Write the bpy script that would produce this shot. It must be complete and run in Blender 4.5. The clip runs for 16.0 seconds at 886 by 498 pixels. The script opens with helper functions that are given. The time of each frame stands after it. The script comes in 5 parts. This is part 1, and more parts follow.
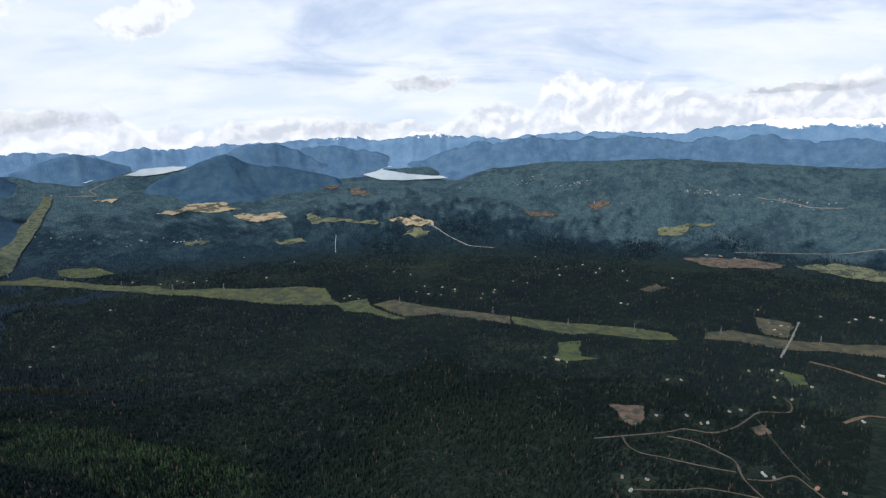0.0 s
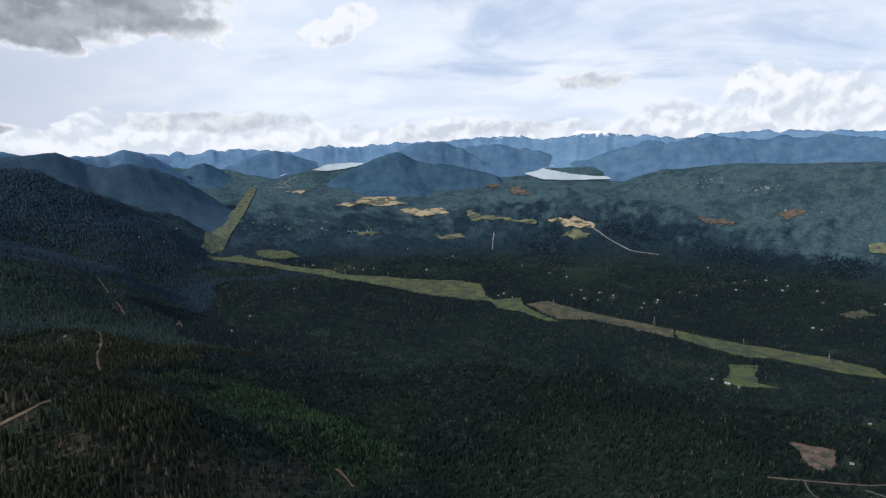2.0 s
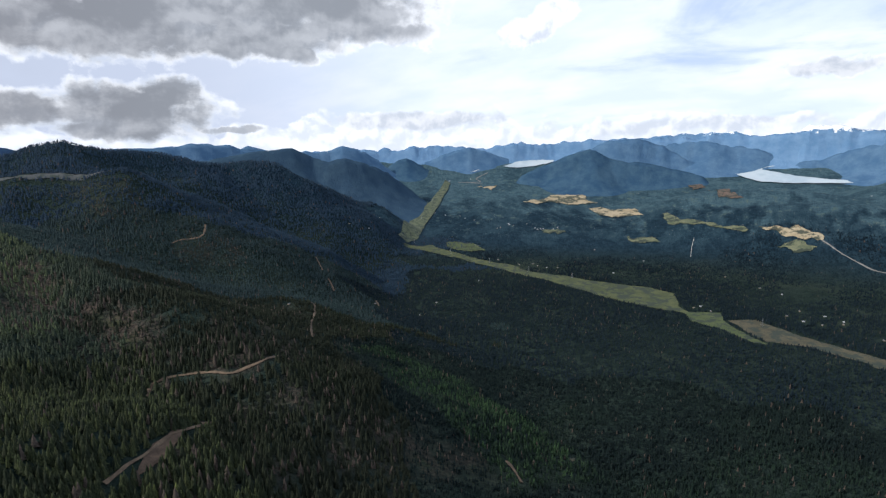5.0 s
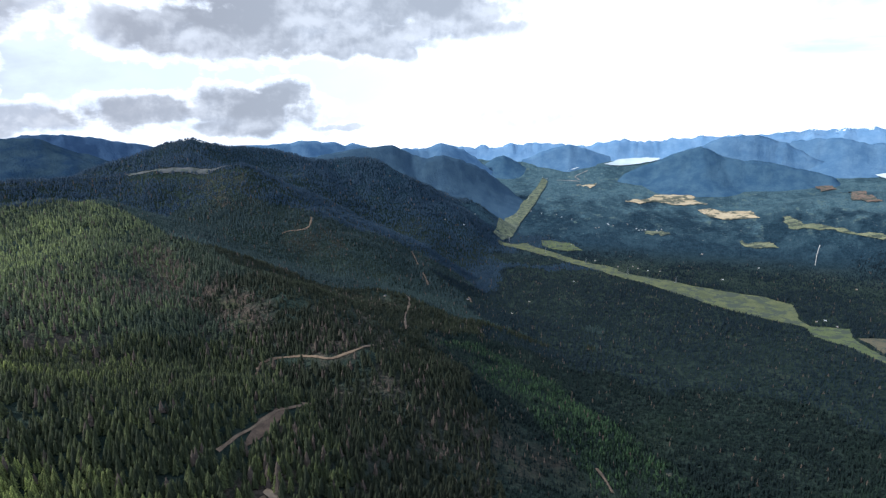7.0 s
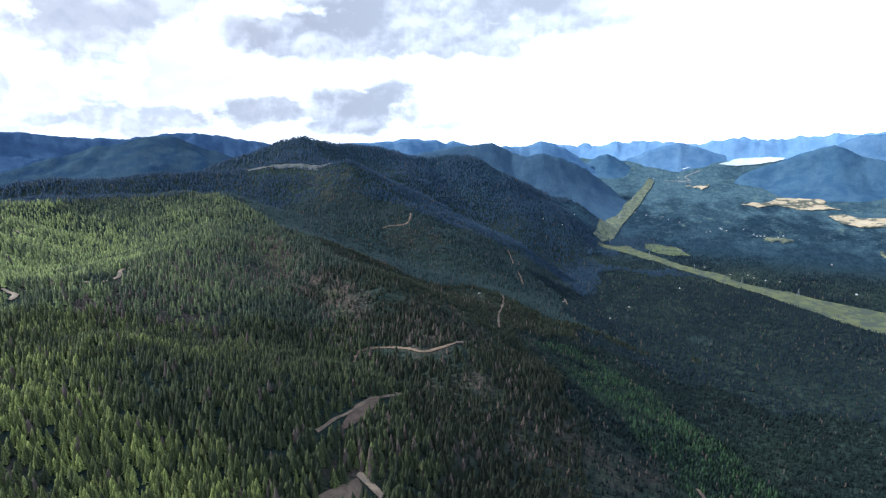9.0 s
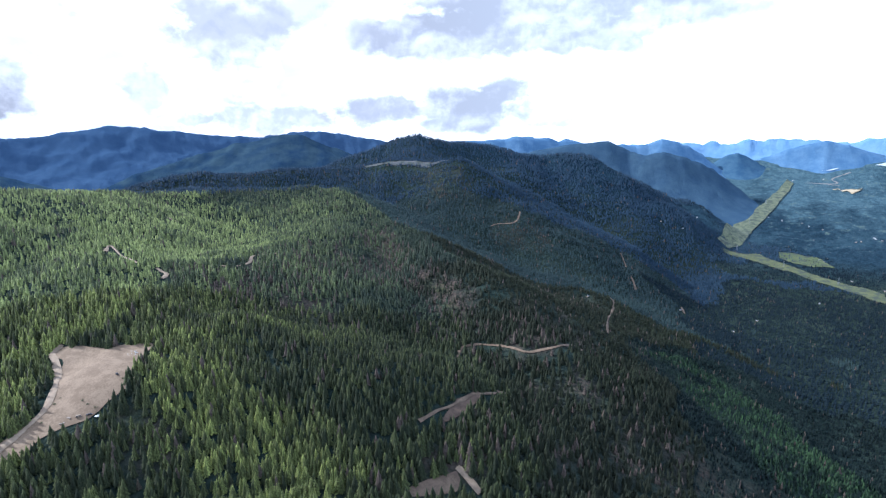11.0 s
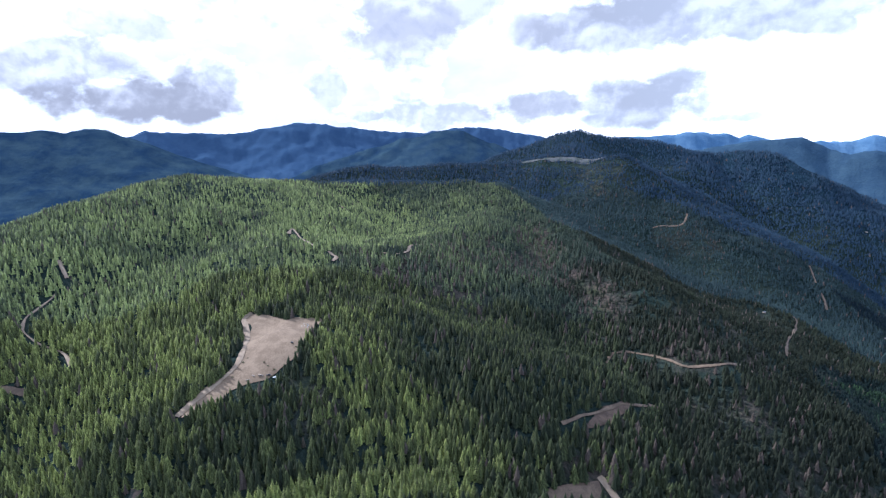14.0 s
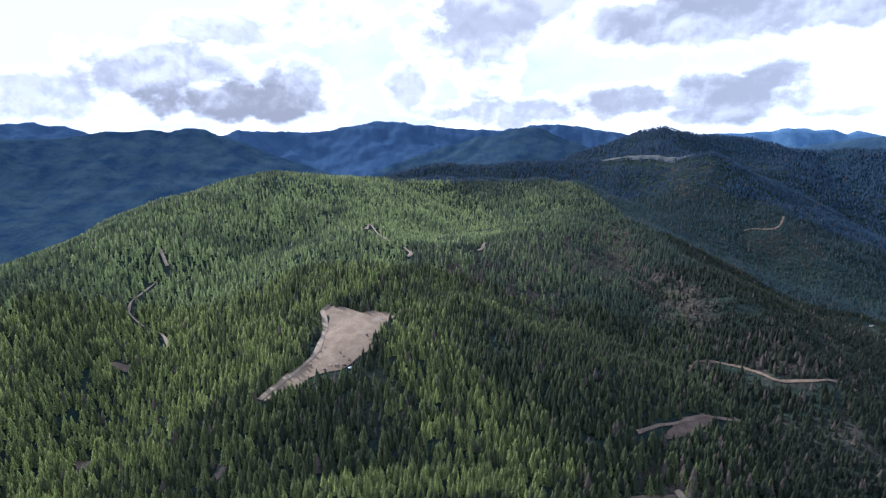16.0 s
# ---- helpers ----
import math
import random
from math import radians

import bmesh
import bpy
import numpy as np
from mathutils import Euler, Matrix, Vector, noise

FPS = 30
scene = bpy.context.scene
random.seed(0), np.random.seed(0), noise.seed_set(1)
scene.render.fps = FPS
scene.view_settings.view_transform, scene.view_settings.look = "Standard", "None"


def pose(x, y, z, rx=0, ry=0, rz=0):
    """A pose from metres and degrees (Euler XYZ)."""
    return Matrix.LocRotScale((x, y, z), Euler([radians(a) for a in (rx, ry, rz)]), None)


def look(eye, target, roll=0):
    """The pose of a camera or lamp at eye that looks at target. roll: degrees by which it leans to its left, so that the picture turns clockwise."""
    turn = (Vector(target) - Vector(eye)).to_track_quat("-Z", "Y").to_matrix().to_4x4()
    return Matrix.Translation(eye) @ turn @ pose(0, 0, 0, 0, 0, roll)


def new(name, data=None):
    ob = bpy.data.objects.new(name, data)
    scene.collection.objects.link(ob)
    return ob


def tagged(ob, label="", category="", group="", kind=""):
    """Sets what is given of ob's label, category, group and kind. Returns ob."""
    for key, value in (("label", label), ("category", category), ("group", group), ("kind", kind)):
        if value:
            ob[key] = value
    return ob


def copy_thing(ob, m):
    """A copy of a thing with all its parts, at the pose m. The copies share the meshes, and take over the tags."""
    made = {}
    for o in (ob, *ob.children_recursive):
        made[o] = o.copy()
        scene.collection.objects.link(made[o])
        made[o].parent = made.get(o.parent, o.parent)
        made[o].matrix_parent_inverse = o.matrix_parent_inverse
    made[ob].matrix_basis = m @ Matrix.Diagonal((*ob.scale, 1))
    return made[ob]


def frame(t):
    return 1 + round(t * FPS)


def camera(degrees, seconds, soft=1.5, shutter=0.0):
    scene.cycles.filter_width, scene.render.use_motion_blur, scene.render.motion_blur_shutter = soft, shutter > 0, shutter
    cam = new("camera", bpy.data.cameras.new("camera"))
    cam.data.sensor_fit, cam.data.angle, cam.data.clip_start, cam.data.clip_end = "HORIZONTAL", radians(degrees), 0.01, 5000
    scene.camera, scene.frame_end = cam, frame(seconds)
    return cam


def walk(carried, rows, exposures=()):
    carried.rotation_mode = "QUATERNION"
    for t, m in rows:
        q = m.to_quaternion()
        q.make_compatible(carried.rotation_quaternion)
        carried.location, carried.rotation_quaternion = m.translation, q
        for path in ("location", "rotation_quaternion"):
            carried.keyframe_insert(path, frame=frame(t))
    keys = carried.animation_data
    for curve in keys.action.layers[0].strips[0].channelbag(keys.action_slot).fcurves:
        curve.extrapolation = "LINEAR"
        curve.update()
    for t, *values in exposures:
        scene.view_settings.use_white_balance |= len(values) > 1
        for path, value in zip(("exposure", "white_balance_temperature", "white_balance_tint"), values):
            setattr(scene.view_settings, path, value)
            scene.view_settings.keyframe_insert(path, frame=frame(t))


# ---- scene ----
cam = camera(78.8, 16.0, 1.35)

# ---- camera: hovers over the slope and pans to its left ----
EYE = 600.0
TURNS = [
    (0.0, 78.25, 1.20, -1.23), (0.5, 78.30, 1.15, 2.99), (1.0, 78.35, 1.12, 7.44), (1.5, 78.41, 1.12, 11.74),
    (2.0, 78.48, 1.12, 15.65), (2.5, 78.55, 1.12, 19.65), (3.0, 78.60, 1.14, 23.59), (3.5, 78.63, 1.15, 27.09),
    (4.0, 78.60, 1.16, 30.10), (6.5, 78.53, 1.21, 43.05), (7.0, 78.48, 1.25, 45.64), (7.5, 78.48, 1.26, 48.22),
    (8.0, 78.49, 1.24, 50.86), (8.5, 78.49, 1.21, 53.45), (9.0, 78.50, 1.22, 56.02), (11.5, 78.52, 1.21, 70.85),
    (12.0, 78.50, 1.17, 74.03), (12.5, 78.48, 1.13, 76.72), (13.0, 78.47, 1.11, 79.30), (13.5, 78.45, 1.12, 81.80),
    (14.0, 78.43, 1.12, 84.02), (14.5, 78.40, 1.14, 86.15), (15.0, 78.38, 1.20, 88.23), (15.5, 78.37, 1.26, 90.22),
    (16.0, 78.36, 1.29, 91.99),
]
EXPOSURES = [(0.0, -0.4, 6000, 11), (3.5, -0.55, 6000, 11), (4.5, -0.4, 5950, 11), (6.5, 0.2, 5650, 10), (9.0, 0.66, 5350, 11), (12.0, 0.8, 5060, 15), (16.0, 0.52, 5130, 17)]
walk(cam, [(t, pose(0, 0, EYE, rx, ry, rz)) for t, rx, ry, rz in TURNS], EXPOSURES)

# ---- light: a broken sky of cloud, sun high over the ridge ----
SUN_AZ, SUN_EL = 138.0, 34.0


def heading(az, el=0.0):
    """Unit vector for an azimuth (degrees, counted to the left of +y) and an elevation."""
    a, e = radians(az), radians(el)
    return Vector((-math.sin(a) * math.cos(e), math.cos(a) * math.cos(e), math.sin(e)))


sun = new("sun", bpy.data.lights.new("sun", "SUN"))
sun.data.energy, sun.data.angle, sun.data.color = 5.7, radians(0.6), (1.0, 0.91, 0.76)
sun.matrix_world = look(heading(SUN_AZ, SUN_EL) * 900, (0, 0, 0))

# sky: clear blue behind a veil of high cloud, a bank of cumulus on the horizon, grey-based clouds over the ridge
world = bpy.data.worlds.new("sky")
scene.world = world
world.use_nodes = True

# azimuth, elevation, half width, half height, greyness of the base
CLOUDS = [
    # grey-based bank over the ridge
    (58.0, 13.0, 15.0, 3.6, 1.0), (65.0, 10.4, 11.0, 3.2, 0.95), (45.0, 12.6, 8.5, 2.5, 0.95), (54.0, 9.8, 8.0, 1.9, 0.9), (74.5, 10.2, 5.0, 2.2, 0.6), (88.2, 10.6, 6.4, 4.6, 0.85), (83.0, 12.6, 6.0, 2.0, 0.7),
    # low clouds about the peak
    (64.2, 3.0, 6.6, 2.5, 1.0), (61.6, 4.4, 3.2, 1.8, 0.95), (74.2, 2.9, 5.6, 1.5, 0.9), (67.5, 1.6, 4.5, 0.9, 0.7), (56.5, 1.3, 2.6, 0.4, 0.7), (48.2, 8.6, 1.6, 0.9, 0.5),
    (84.5, 2.4, 7.4, 1.6, 0.75), (86.5, 4.6, 2.6, 1.8, 0.6), (95.6, 4.8, 2.2, 2.4, 0.7), (91.5, 2.6, 3.2, 0.7, 0.5),
    # clouds behind the plateau
    (118.5, 6.6, 7.5, 2.8, 0.85), (112.0, 3.6, 10.0, 2.2, 1.0), (107.0, 5.4, 3.8, 2.8, 0.95), (113.0, 10.2, 5.0, 1.8, 0.7), (128.0, 4.4, 6.0, 2.0, 0.7), (104.0, 11.8, 6.0, 2.0, 0.55),
    # white cumulus across the valley
    (-17.2, 2.6, 5.6, 2.7, 0.0), (-14.2, 4.2, 2.6, 1.5, 0.0), (-6.2, 1.6, 3.2, 1.6, 0.0), (-28.5, 1.9, 7.5, 1.7, 0.04), (-38.5, 2.1, 5.0, 2.0, 0.04),
    (-33.0, 3.6, 4.2, 0.36, 0.45), (0.8, 5.2, 3.8, 0.62, 0.32), (26.8, 10.6, 2.8, 1.5, 0.06), (24.6, 11.6, 2.0, 1.3, 0.05), (40.0, 10.4, 4.0, 1.2, 0.1), (51.0, 8.6, 4.0, 1.1, 0.05), (38.7, 1.9, 9.0, 0.9, 0.25), (11.0, 1.0, 12.0, 0.8, 0.12),
]


def build_sky(tree):
    def nd(kind, **values):
        n = tree.nodes.new(kind)
        for key, v in values.items():
            socket = n.inputs[int(key[1:])]
            if isinstance(v, bpy.types.NodeSocket):
                tree.links.new(v, socket)
            else:
                socket.default_value = v
        return n

    def sums(op, a, b=0.0, c=0.0):
        n = nd("ShaderNodeMath", i0=a, i1=b, i2=c)
        n.operation = op
        return n.outputs[0]

    def step(v, lo, hi, a=0.0, b=1.0):
        n = nd("ShaderNodeMapRange", i0=v, i1=lo, i2=hi, i3=a, i4=b)
        n.interpolation_type = "SMOOTHSTEP"
        return n.outputs[0]

    def vec(op, a, b):
        n = nd("ShaderNodeVectorMath", i0=a, i1=b)
        n.operation = op
        return n

    def mix(f, a, b):
        n = tree.nodes.new("ShaderNodeMix")
        n.data_type = "RGBA"
        for socket, v in ((n.inputs[0], f), (n.inputs[6], a), (n.inputs[7], b)):
            if isinstance(v, bpy.types.NodeSocket):
                tree.links.new(v, socket)
            else:
                socket.default_value = (*v, 1.0) if isinstance(v, tuple) else v
        return n.outputs[2]

    def lumps(v, scale, detail=6.0, rough=0.55, warp=0.0):
        n = nd("ShaderNodeTexNoise", i0=v, i2=scale, i3=detail, i4=rough, i8=warp)
        return n.outputs[0]

    way = tree.nodes.new("ShaderNodeTexCoord").outputs["Generated"]
    xyz = nd("ShaderNodeSeparateXYZ", i0=way).outputs
    az = sums("MULTIPLY", sums("ARCTAN2", sums("MULTIPLY", xyz[0], -1.0), xyz[1]), 57.29578)
    el = sums("MULTIPLY", sums("ARCSINE", xyz[2]), 57.29578)
    flat = nd("ShaderNodeCombineXYZ", i0=az, i1=el, i2=0.0).outputs[0]
    wide = nd("ShaderNodeCombineXYZ", i0=sums("MULTIPLY", az, 0.55), i1=el, i2=0.0).outputs[0]

    # blue sky
    blue = tree.nodes.new("ShaderNodeTexSky")
    blue.sky_type, blue.sun_disc, blue.air_density, blue.dust_density = "NISHITA", False, 1.0, 0.6
    blue.sun_elevation, blue.sun_rotation = radians(SUN_EL), radians(-SUN_AZ)
    sky_col = vec("MULTIPLY", blue.outputs[0], (0.11, 0.11, 0.12)).outputs[0]
    sky_col = mix(0.75, sky_col, (1.02, 1.27, 1.70))

    # high veil, streaked, closing towards the ridge side
    low = sums("ADD", xyz[2], 0.26)
    plane = nd("ShaderNodeCombineXYZ", i0=sums("DIVIDE", xyz[0], low), i1=sums("DIVIDE", xyz[1], low), i2=0.0).outputs[0]
    streak = vec("MULTIPLY", vec("ADD", plane, (0.0, 0.0, 0.0)).outputs[0], (0.62, 0.95, 1.0)).outputs[0]
    veil = sums("ADD", sums("MULTIPLY", lumps(streak, 1.5, 9.0, 0.56, 1.0), 0.8), sums("MULTIPLY", lumps(plane, 5.0, 5.0), 0.2))
    closing = sums("ADD", step(az, 15.0, 55.0, 0.0, 0.2), step(el, 7.0, 0.0, 0.0, 0.12))
    cover = step(sums("ADD", veil, closing), 0.34, 0.56, 0.25, 0.97)
    high = mix(step(lumps(streak, 2.6, 7.0), 0.35, 0.65), (1.58, 1.70, 1.87), (1.90, 1.93, 1.98))
    high = mix(step(az, 30.0, 66.0), high, (1.14, 1.20, 1.36))
    col = mix(cover, sky_col, high)

    # thin grey wash over the ridge side
    wash = sums("MULTIPLY", step(lumps(wide, 0.11, 7.0, 0.55, 0.3), 0.46, 0.66, 0.0, 0.62), step(az, 66.0, 84.0))
    col = mix(wash, col, (0.74, 0.75, 0.80))

    # heaped lumps, and their relief under light from above
    drift = vec("SUBTRACT", nd("ShaderNodeTexNoise", i0=flat, i2=0.16, i3=5.0, i4=0.6).outputs[1], (0.5, 0.5, 0.5)).outputs[0]
    bent = vec("ADD", flat, vec("MULTIPLY", drift, (7.0, 3.6, 0.0)).outputs[0]).outputs[0]
    heaps = lumps(flat, 0.42, 6.0, 0.56, 0.25)
    relief = sums("SUBTRACT", heaps, lumps(vec("ADD", flat, (0.3, 0.75, 0.0)).outputs[0], 0.42, 6.0, 0.56, 0.25))

    # horizon bank of cumulus
    tops = sums("SUBTRACT", sums("MULTIPLY", lumps(wide, 0.2, 3.0), 7.0), sums("ADD", el, 1.5))
    tops = sums("ADD", tops, sums("MULTIPLY", sums("SUBTRACT", heaps, 0.5), 4.5))
    bank = step(tops, -0.1, 0.7, 0.0, 0.92)
    lit = step(relief, -0.13, 0.12)
    bank_col = mix(lit, (1.52, 1.56, 1.62), (2.02, 1.99, 1.94))
    col = mix(bank, col, bank_col)

    # separate clouds: white heads, and grey-based ones with soft edges
    thick, grey = -3.0, 0.0
    for a, e, w, h, g in CLOUDS:
        off = vec("MULTIPLY", vec("SUBTRACT", bent, (a, e, 0.0)).outputs[0], (1.0 / w, 1.0 / h, 0.0)).outputs[0]
        inside = sums("SUBTRACT", 1.0, vec("LENGTH", off, (0.0, 0.0, 0.0)).outputs["Value"])
        thick = sums("MAXIMUM", thick, inside)
        grey = sums("MAXIMUM", grey, sums("MULTIPLY", step(inside, -0.6, 0.1), g))
    wisps = lumps(wide, 0.34, 9.0, 0.6, 0.2)
    body = sums("ADD", sums("ADD", thick, sums("MULTIPLY", sums("SUBTRACT", wisps, 0.46), 1.5)), sums("MULTIPLY", sums("SUBTRACT", heaps, 0.5), 1.1))
    there = step(body, -0.22, 0.16)
    deep = sums("MULTIPLY", step(body, -0.12, 0.42), grey)
    deep = sums("MULTIPLY", deep, step(sums("ADD", lumps(wide, 0.22, 6.0, 0.55), sums("MULTIPLY", relief, 0.5)), 0.4, 0.72, 1.0, 0.72))
    white = mix(step(sums("ADD", relief, sums("MULTIPLY", sums("SUBTRACT", el, 3.0), 0.012)), -0.13, 0.12), (1.46, 1.51, 1.58), (2.02, 1.99, 1.95))
    base = mix(step(az, 50.0, 85.0), (0.60, 0.62, 0.65), (0.46, 0.455, 0.475))
    cloud_col = mix(deep, white, base)
    col = mix(there, col, cloud_col)

    out = nd("ShaderNodeBackground", i0=col, i1=0.68)
    tree.links.new(out.outputs[0], tree.nodes.new("ShaderNodeOutputWorld").inputs[0])


world.node_tree.nodes.clear()
build_sky(world.node_tree)

# ---- materials ----


def material(name):
    m = bpy.data.materials.new(name)
    m.use_nodes = True
    t = m.node_tree
    t.nodes.clear()
    return m, t


def node(t, kind, **values):
    """A node, with its inputs (by name, or i0, i1 .. by number) set or linked."""
    n = t.nodes.new(kind)
    for key, v in values.items():
        if key[0] == "i" and key[1:].isdigit():
            socket = n.inputs[int(key[1:])]
        else:
            socket = n.inputs[key.replace("_", " ")]
        if isinstance(v, bpy.types.NodeSocket):
            t.links.new(v, socket)
        else:
            socket.default_value = v
    return n


def calc(t, op, a, b=0.0, c=0.0, clamp=False):
    n = node(t, "ShaderNodeMath", i0=a, i1=b, i2=c)
    n.operation, n.use_clamp = op, clamp
    return n.outputs[0]


def span(t, v, lo, hi, a=0.0, b=1.0):
    """v from lo..hi, smoothly, to a..b."""
    n = node(t, "ShaderNodeMapRange", i0=v, i1=lo, i2=hi, i3=a, i4=b)
    n.interpolation_type = "SMOOTHSTEP"
    return n.outputs[0]


def blend(t, f, a, b):
    n = t.nodes.new("ShaderNodeMix")
    n.data_type = "RGBA"
    for socket, v in ((n.inputs[0], f), (n.inputs[6], a), (n.inputs[7], b)):
        if isinstance(v, bpy.types.NodeSocket):
            t.links.new(v, socket)
        else:
            socket.default_value = v if isinstance(v, (int, float)) else (*v, 1.0)
    return n.outputs[2]


def grain(t, where, size, detail=4.0, rough=0.6):
    """Noise whose lumps are about that many metres."""
    return node(t, "ShaderNodeTexNoise", Vector=where, Scale=1.0 / size, Detail=detail, Roughness=rough).outputs[0]


def attr(t, name):
    n = t.nodes.new("ShaderNodeAttribute")
    n.attribute_name = name
    return n.outputs["Fac"]


def place(t):
    return t.nodes.new("ShaderNodeNewGeometry").outputs["Position"]


def surface(t, colour, rough=0.9, bump=None, strength=0.5, metre=1.0, metal=0.0):
    b = node(t, "ShaderNodeBsdfPrincipled", Base_Color=colour if isinstance(colour, bpy.types.NodeSocket) else (*colour, 1.0), Roughness=rough, Metallic=metal)
    b.inputs["Specular IOR Level"].default_value = 0.25
    if bump is not None:
        t.links.new(node(t, "ShaderNodeBump", Height=bump, Strength=strength, Distance=metre).outputs[0], b.inputs["Normal"])
    t.links.new(b.outputs[0], node(t, "ShaderNodeOutputMaterial").inputs[0])
    return b


def calc_flat(t, p):
    n = node(t, "ShaderNodeVectorMath", i0=p, i1=(1.0, 1.0, 0.0))
    n.operation = "MULTIPLY"
    return n.outputs[0]


def ground_material():
    """Forest floor, dry grass and scree; canopy texture and painted haze where the forest lies far off."""
    m, t = material("ground")
    p = place(t)
    big, mid, fine = grain(t, p, 260), grain(t, p, 38), grain(t, p, 5)
    green = blend(t, span(t, mid, 0.35, 0.65), (0.011, 0.019, 0.016), (0.019, 0.029, 0.024))
    green = blend(t, span(t, big, 0.52, 0.7), green, (0.026, 0.036, 0.027))
    soil = blend(t, span(t, fine, 0.35, 0.65), (0.042, 0.032, 0.026), (0.078, 0.060, 0.048))
    soil = blend(t, span(t, mid, 0.45, 0.7), soil, (0.042, 0.046, 0.024))
    col = blend(t, calc(t, "MULTIPLY", attr(t, "bare"), span(t, fine, 0.2, 0.55), clamp=True), green, soil)
    crowns = node(t, "ShaderNodeTexVoronoi", Vector=p, Scale=1 / 11.0).outputs[0]
    away = node(t, "ShaderNodeVectorMath", i0=calc_flat(t, p))
    away.operation = "LENGTH"
    # the far plain: woods and farmland, pattern stretched outward to fit the camera's view
    flat = node(t, "ShaderNodeSeparateXYZ", i0=p).outputs
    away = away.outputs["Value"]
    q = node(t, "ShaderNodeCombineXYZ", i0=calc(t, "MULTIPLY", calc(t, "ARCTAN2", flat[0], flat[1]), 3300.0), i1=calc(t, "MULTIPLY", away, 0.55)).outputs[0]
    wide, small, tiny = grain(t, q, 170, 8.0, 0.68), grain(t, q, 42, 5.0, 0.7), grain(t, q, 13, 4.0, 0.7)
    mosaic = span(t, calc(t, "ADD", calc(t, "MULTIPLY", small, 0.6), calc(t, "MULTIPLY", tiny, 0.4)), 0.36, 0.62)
    # blue tones that take over with distance: haze put into the ground colour
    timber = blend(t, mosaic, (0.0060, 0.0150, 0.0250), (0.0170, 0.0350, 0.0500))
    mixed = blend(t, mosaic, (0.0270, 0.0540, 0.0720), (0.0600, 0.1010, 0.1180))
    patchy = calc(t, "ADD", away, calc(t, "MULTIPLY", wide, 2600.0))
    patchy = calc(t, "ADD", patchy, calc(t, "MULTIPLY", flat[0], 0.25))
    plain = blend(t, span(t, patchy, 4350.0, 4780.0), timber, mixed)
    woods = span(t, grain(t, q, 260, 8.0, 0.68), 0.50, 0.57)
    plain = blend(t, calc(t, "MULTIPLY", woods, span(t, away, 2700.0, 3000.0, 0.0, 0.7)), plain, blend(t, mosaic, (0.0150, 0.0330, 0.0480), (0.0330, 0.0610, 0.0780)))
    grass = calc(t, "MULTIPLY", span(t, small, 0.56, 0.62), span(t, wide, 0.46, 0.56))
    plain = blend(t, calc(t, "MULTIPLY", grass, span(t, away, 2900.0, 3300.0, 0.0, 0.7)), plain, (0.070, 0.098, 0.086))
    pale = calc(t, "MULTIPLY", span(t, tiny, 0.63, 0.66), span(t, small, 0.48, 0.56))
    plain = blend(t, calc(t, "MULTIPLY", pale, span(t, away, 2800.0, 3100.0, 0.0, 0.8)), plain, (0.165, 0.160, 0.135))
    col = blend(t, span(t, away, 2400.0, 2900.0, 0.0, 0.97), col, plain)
    b = surface(t, col, 1.0, calc(t, "SUBTRACT", fine, crowns), 0.9, 7.0)
    b.inputs["Specular IOR Level"].default_value = 0.03
    return m


def canopy_material(name, dark, light, snow=None):
    """Far mountainside under forest, tones tinted with painted haze, with paler cut blocks and rock; snow above that
    height.
    """
    m, t = material(name)
    p = place(t)
    big, mid, fine = grain(t, p, 420), grain(t, p, 90, 6.0, 0.7), grain(t, p, 11, 4.0, 0.7)
    col = blend(t, span(t, mid, 0.33, 0.68), dark, light)
    col = blend(t, span(t, big, 0.54, 0.66, 0.0, 0.22), col, [1.25 * c for c in light])
    col = blend(t, span(t, calc(t, "MULTIPLY", mid, fine), 0.33, 0.40, 0.0, 0.14), col, [1.4 * c for c in light])
    if snow:
        high = calc(t, "ADD", node(t, "ShaderNodeSeparateXYZ", i0=p).outputs[2], calc(t, "MULTIPLY", grain(t, p, 45, 6.0, 0.7), 150.0))
        col = blend(t, span(t, high, snow, snow + 12.0), col, (0.75, 0.77, 0.80))
    crowns = node(t, "ShaderNodeTexVoronoi", Vector=p, Scale=1 / 13.0).outputs[0]
    b = surface(t, col, 1.0, calc(t, "SUBTRACT", fine, calc(t, "MULTIPLY", crowns, 0.5)), 0.6, 6.0)
    b.inputs["Specular IOR Level"].default_value = 0.0
    return m


def foliage_material(name, dark, young, depth=0.62):
    """Conifer needles: dark old growth to bright young growth, with a few dead ones; shade inside the crown is painted.
    """
    m, t = material(name)
    p = place(t)
    tint = attr(t, "tint")
    col = blend(t, attr(t, "young"), dark, young)
    col = blend(t, calc(t, "MULTIPLY", tint, 0.6), col, [0.6 * c for c in dark])
    # darker away from the bough tips: inner crown shade put into the colour
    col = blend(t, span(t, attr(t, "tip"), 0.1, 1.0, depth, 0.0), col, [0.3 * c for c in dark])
    col = blend(t, span(t, tint, 0.978, 0.982), col, (0.085, 0.068, 0.056))
    col = blend(t, span(t, grain(t, p, 1.2, 2.0), 0.4, 0.7, 0.0, 0.4), col, [0.3 * c for c in dark])
    diff = node(t, "ShaderNodeBsdfPrincipled", Base_Color=col, Roughness=0.75)
    diff.inputs["Specular IOR Level"].default_value = 0.10
    thru = node(t, "ShaderNodeBsdfTranslucent", Color=col)
    mix = node(t, "ShaderNodeMixShader", i0=0.3, i1=diff.outputs[0], i2=thru.outputs[0])
    t.links.new(mix.outputs[0], node(t, "ShaderNodeOutputMaterial").inputs[0])
    return m


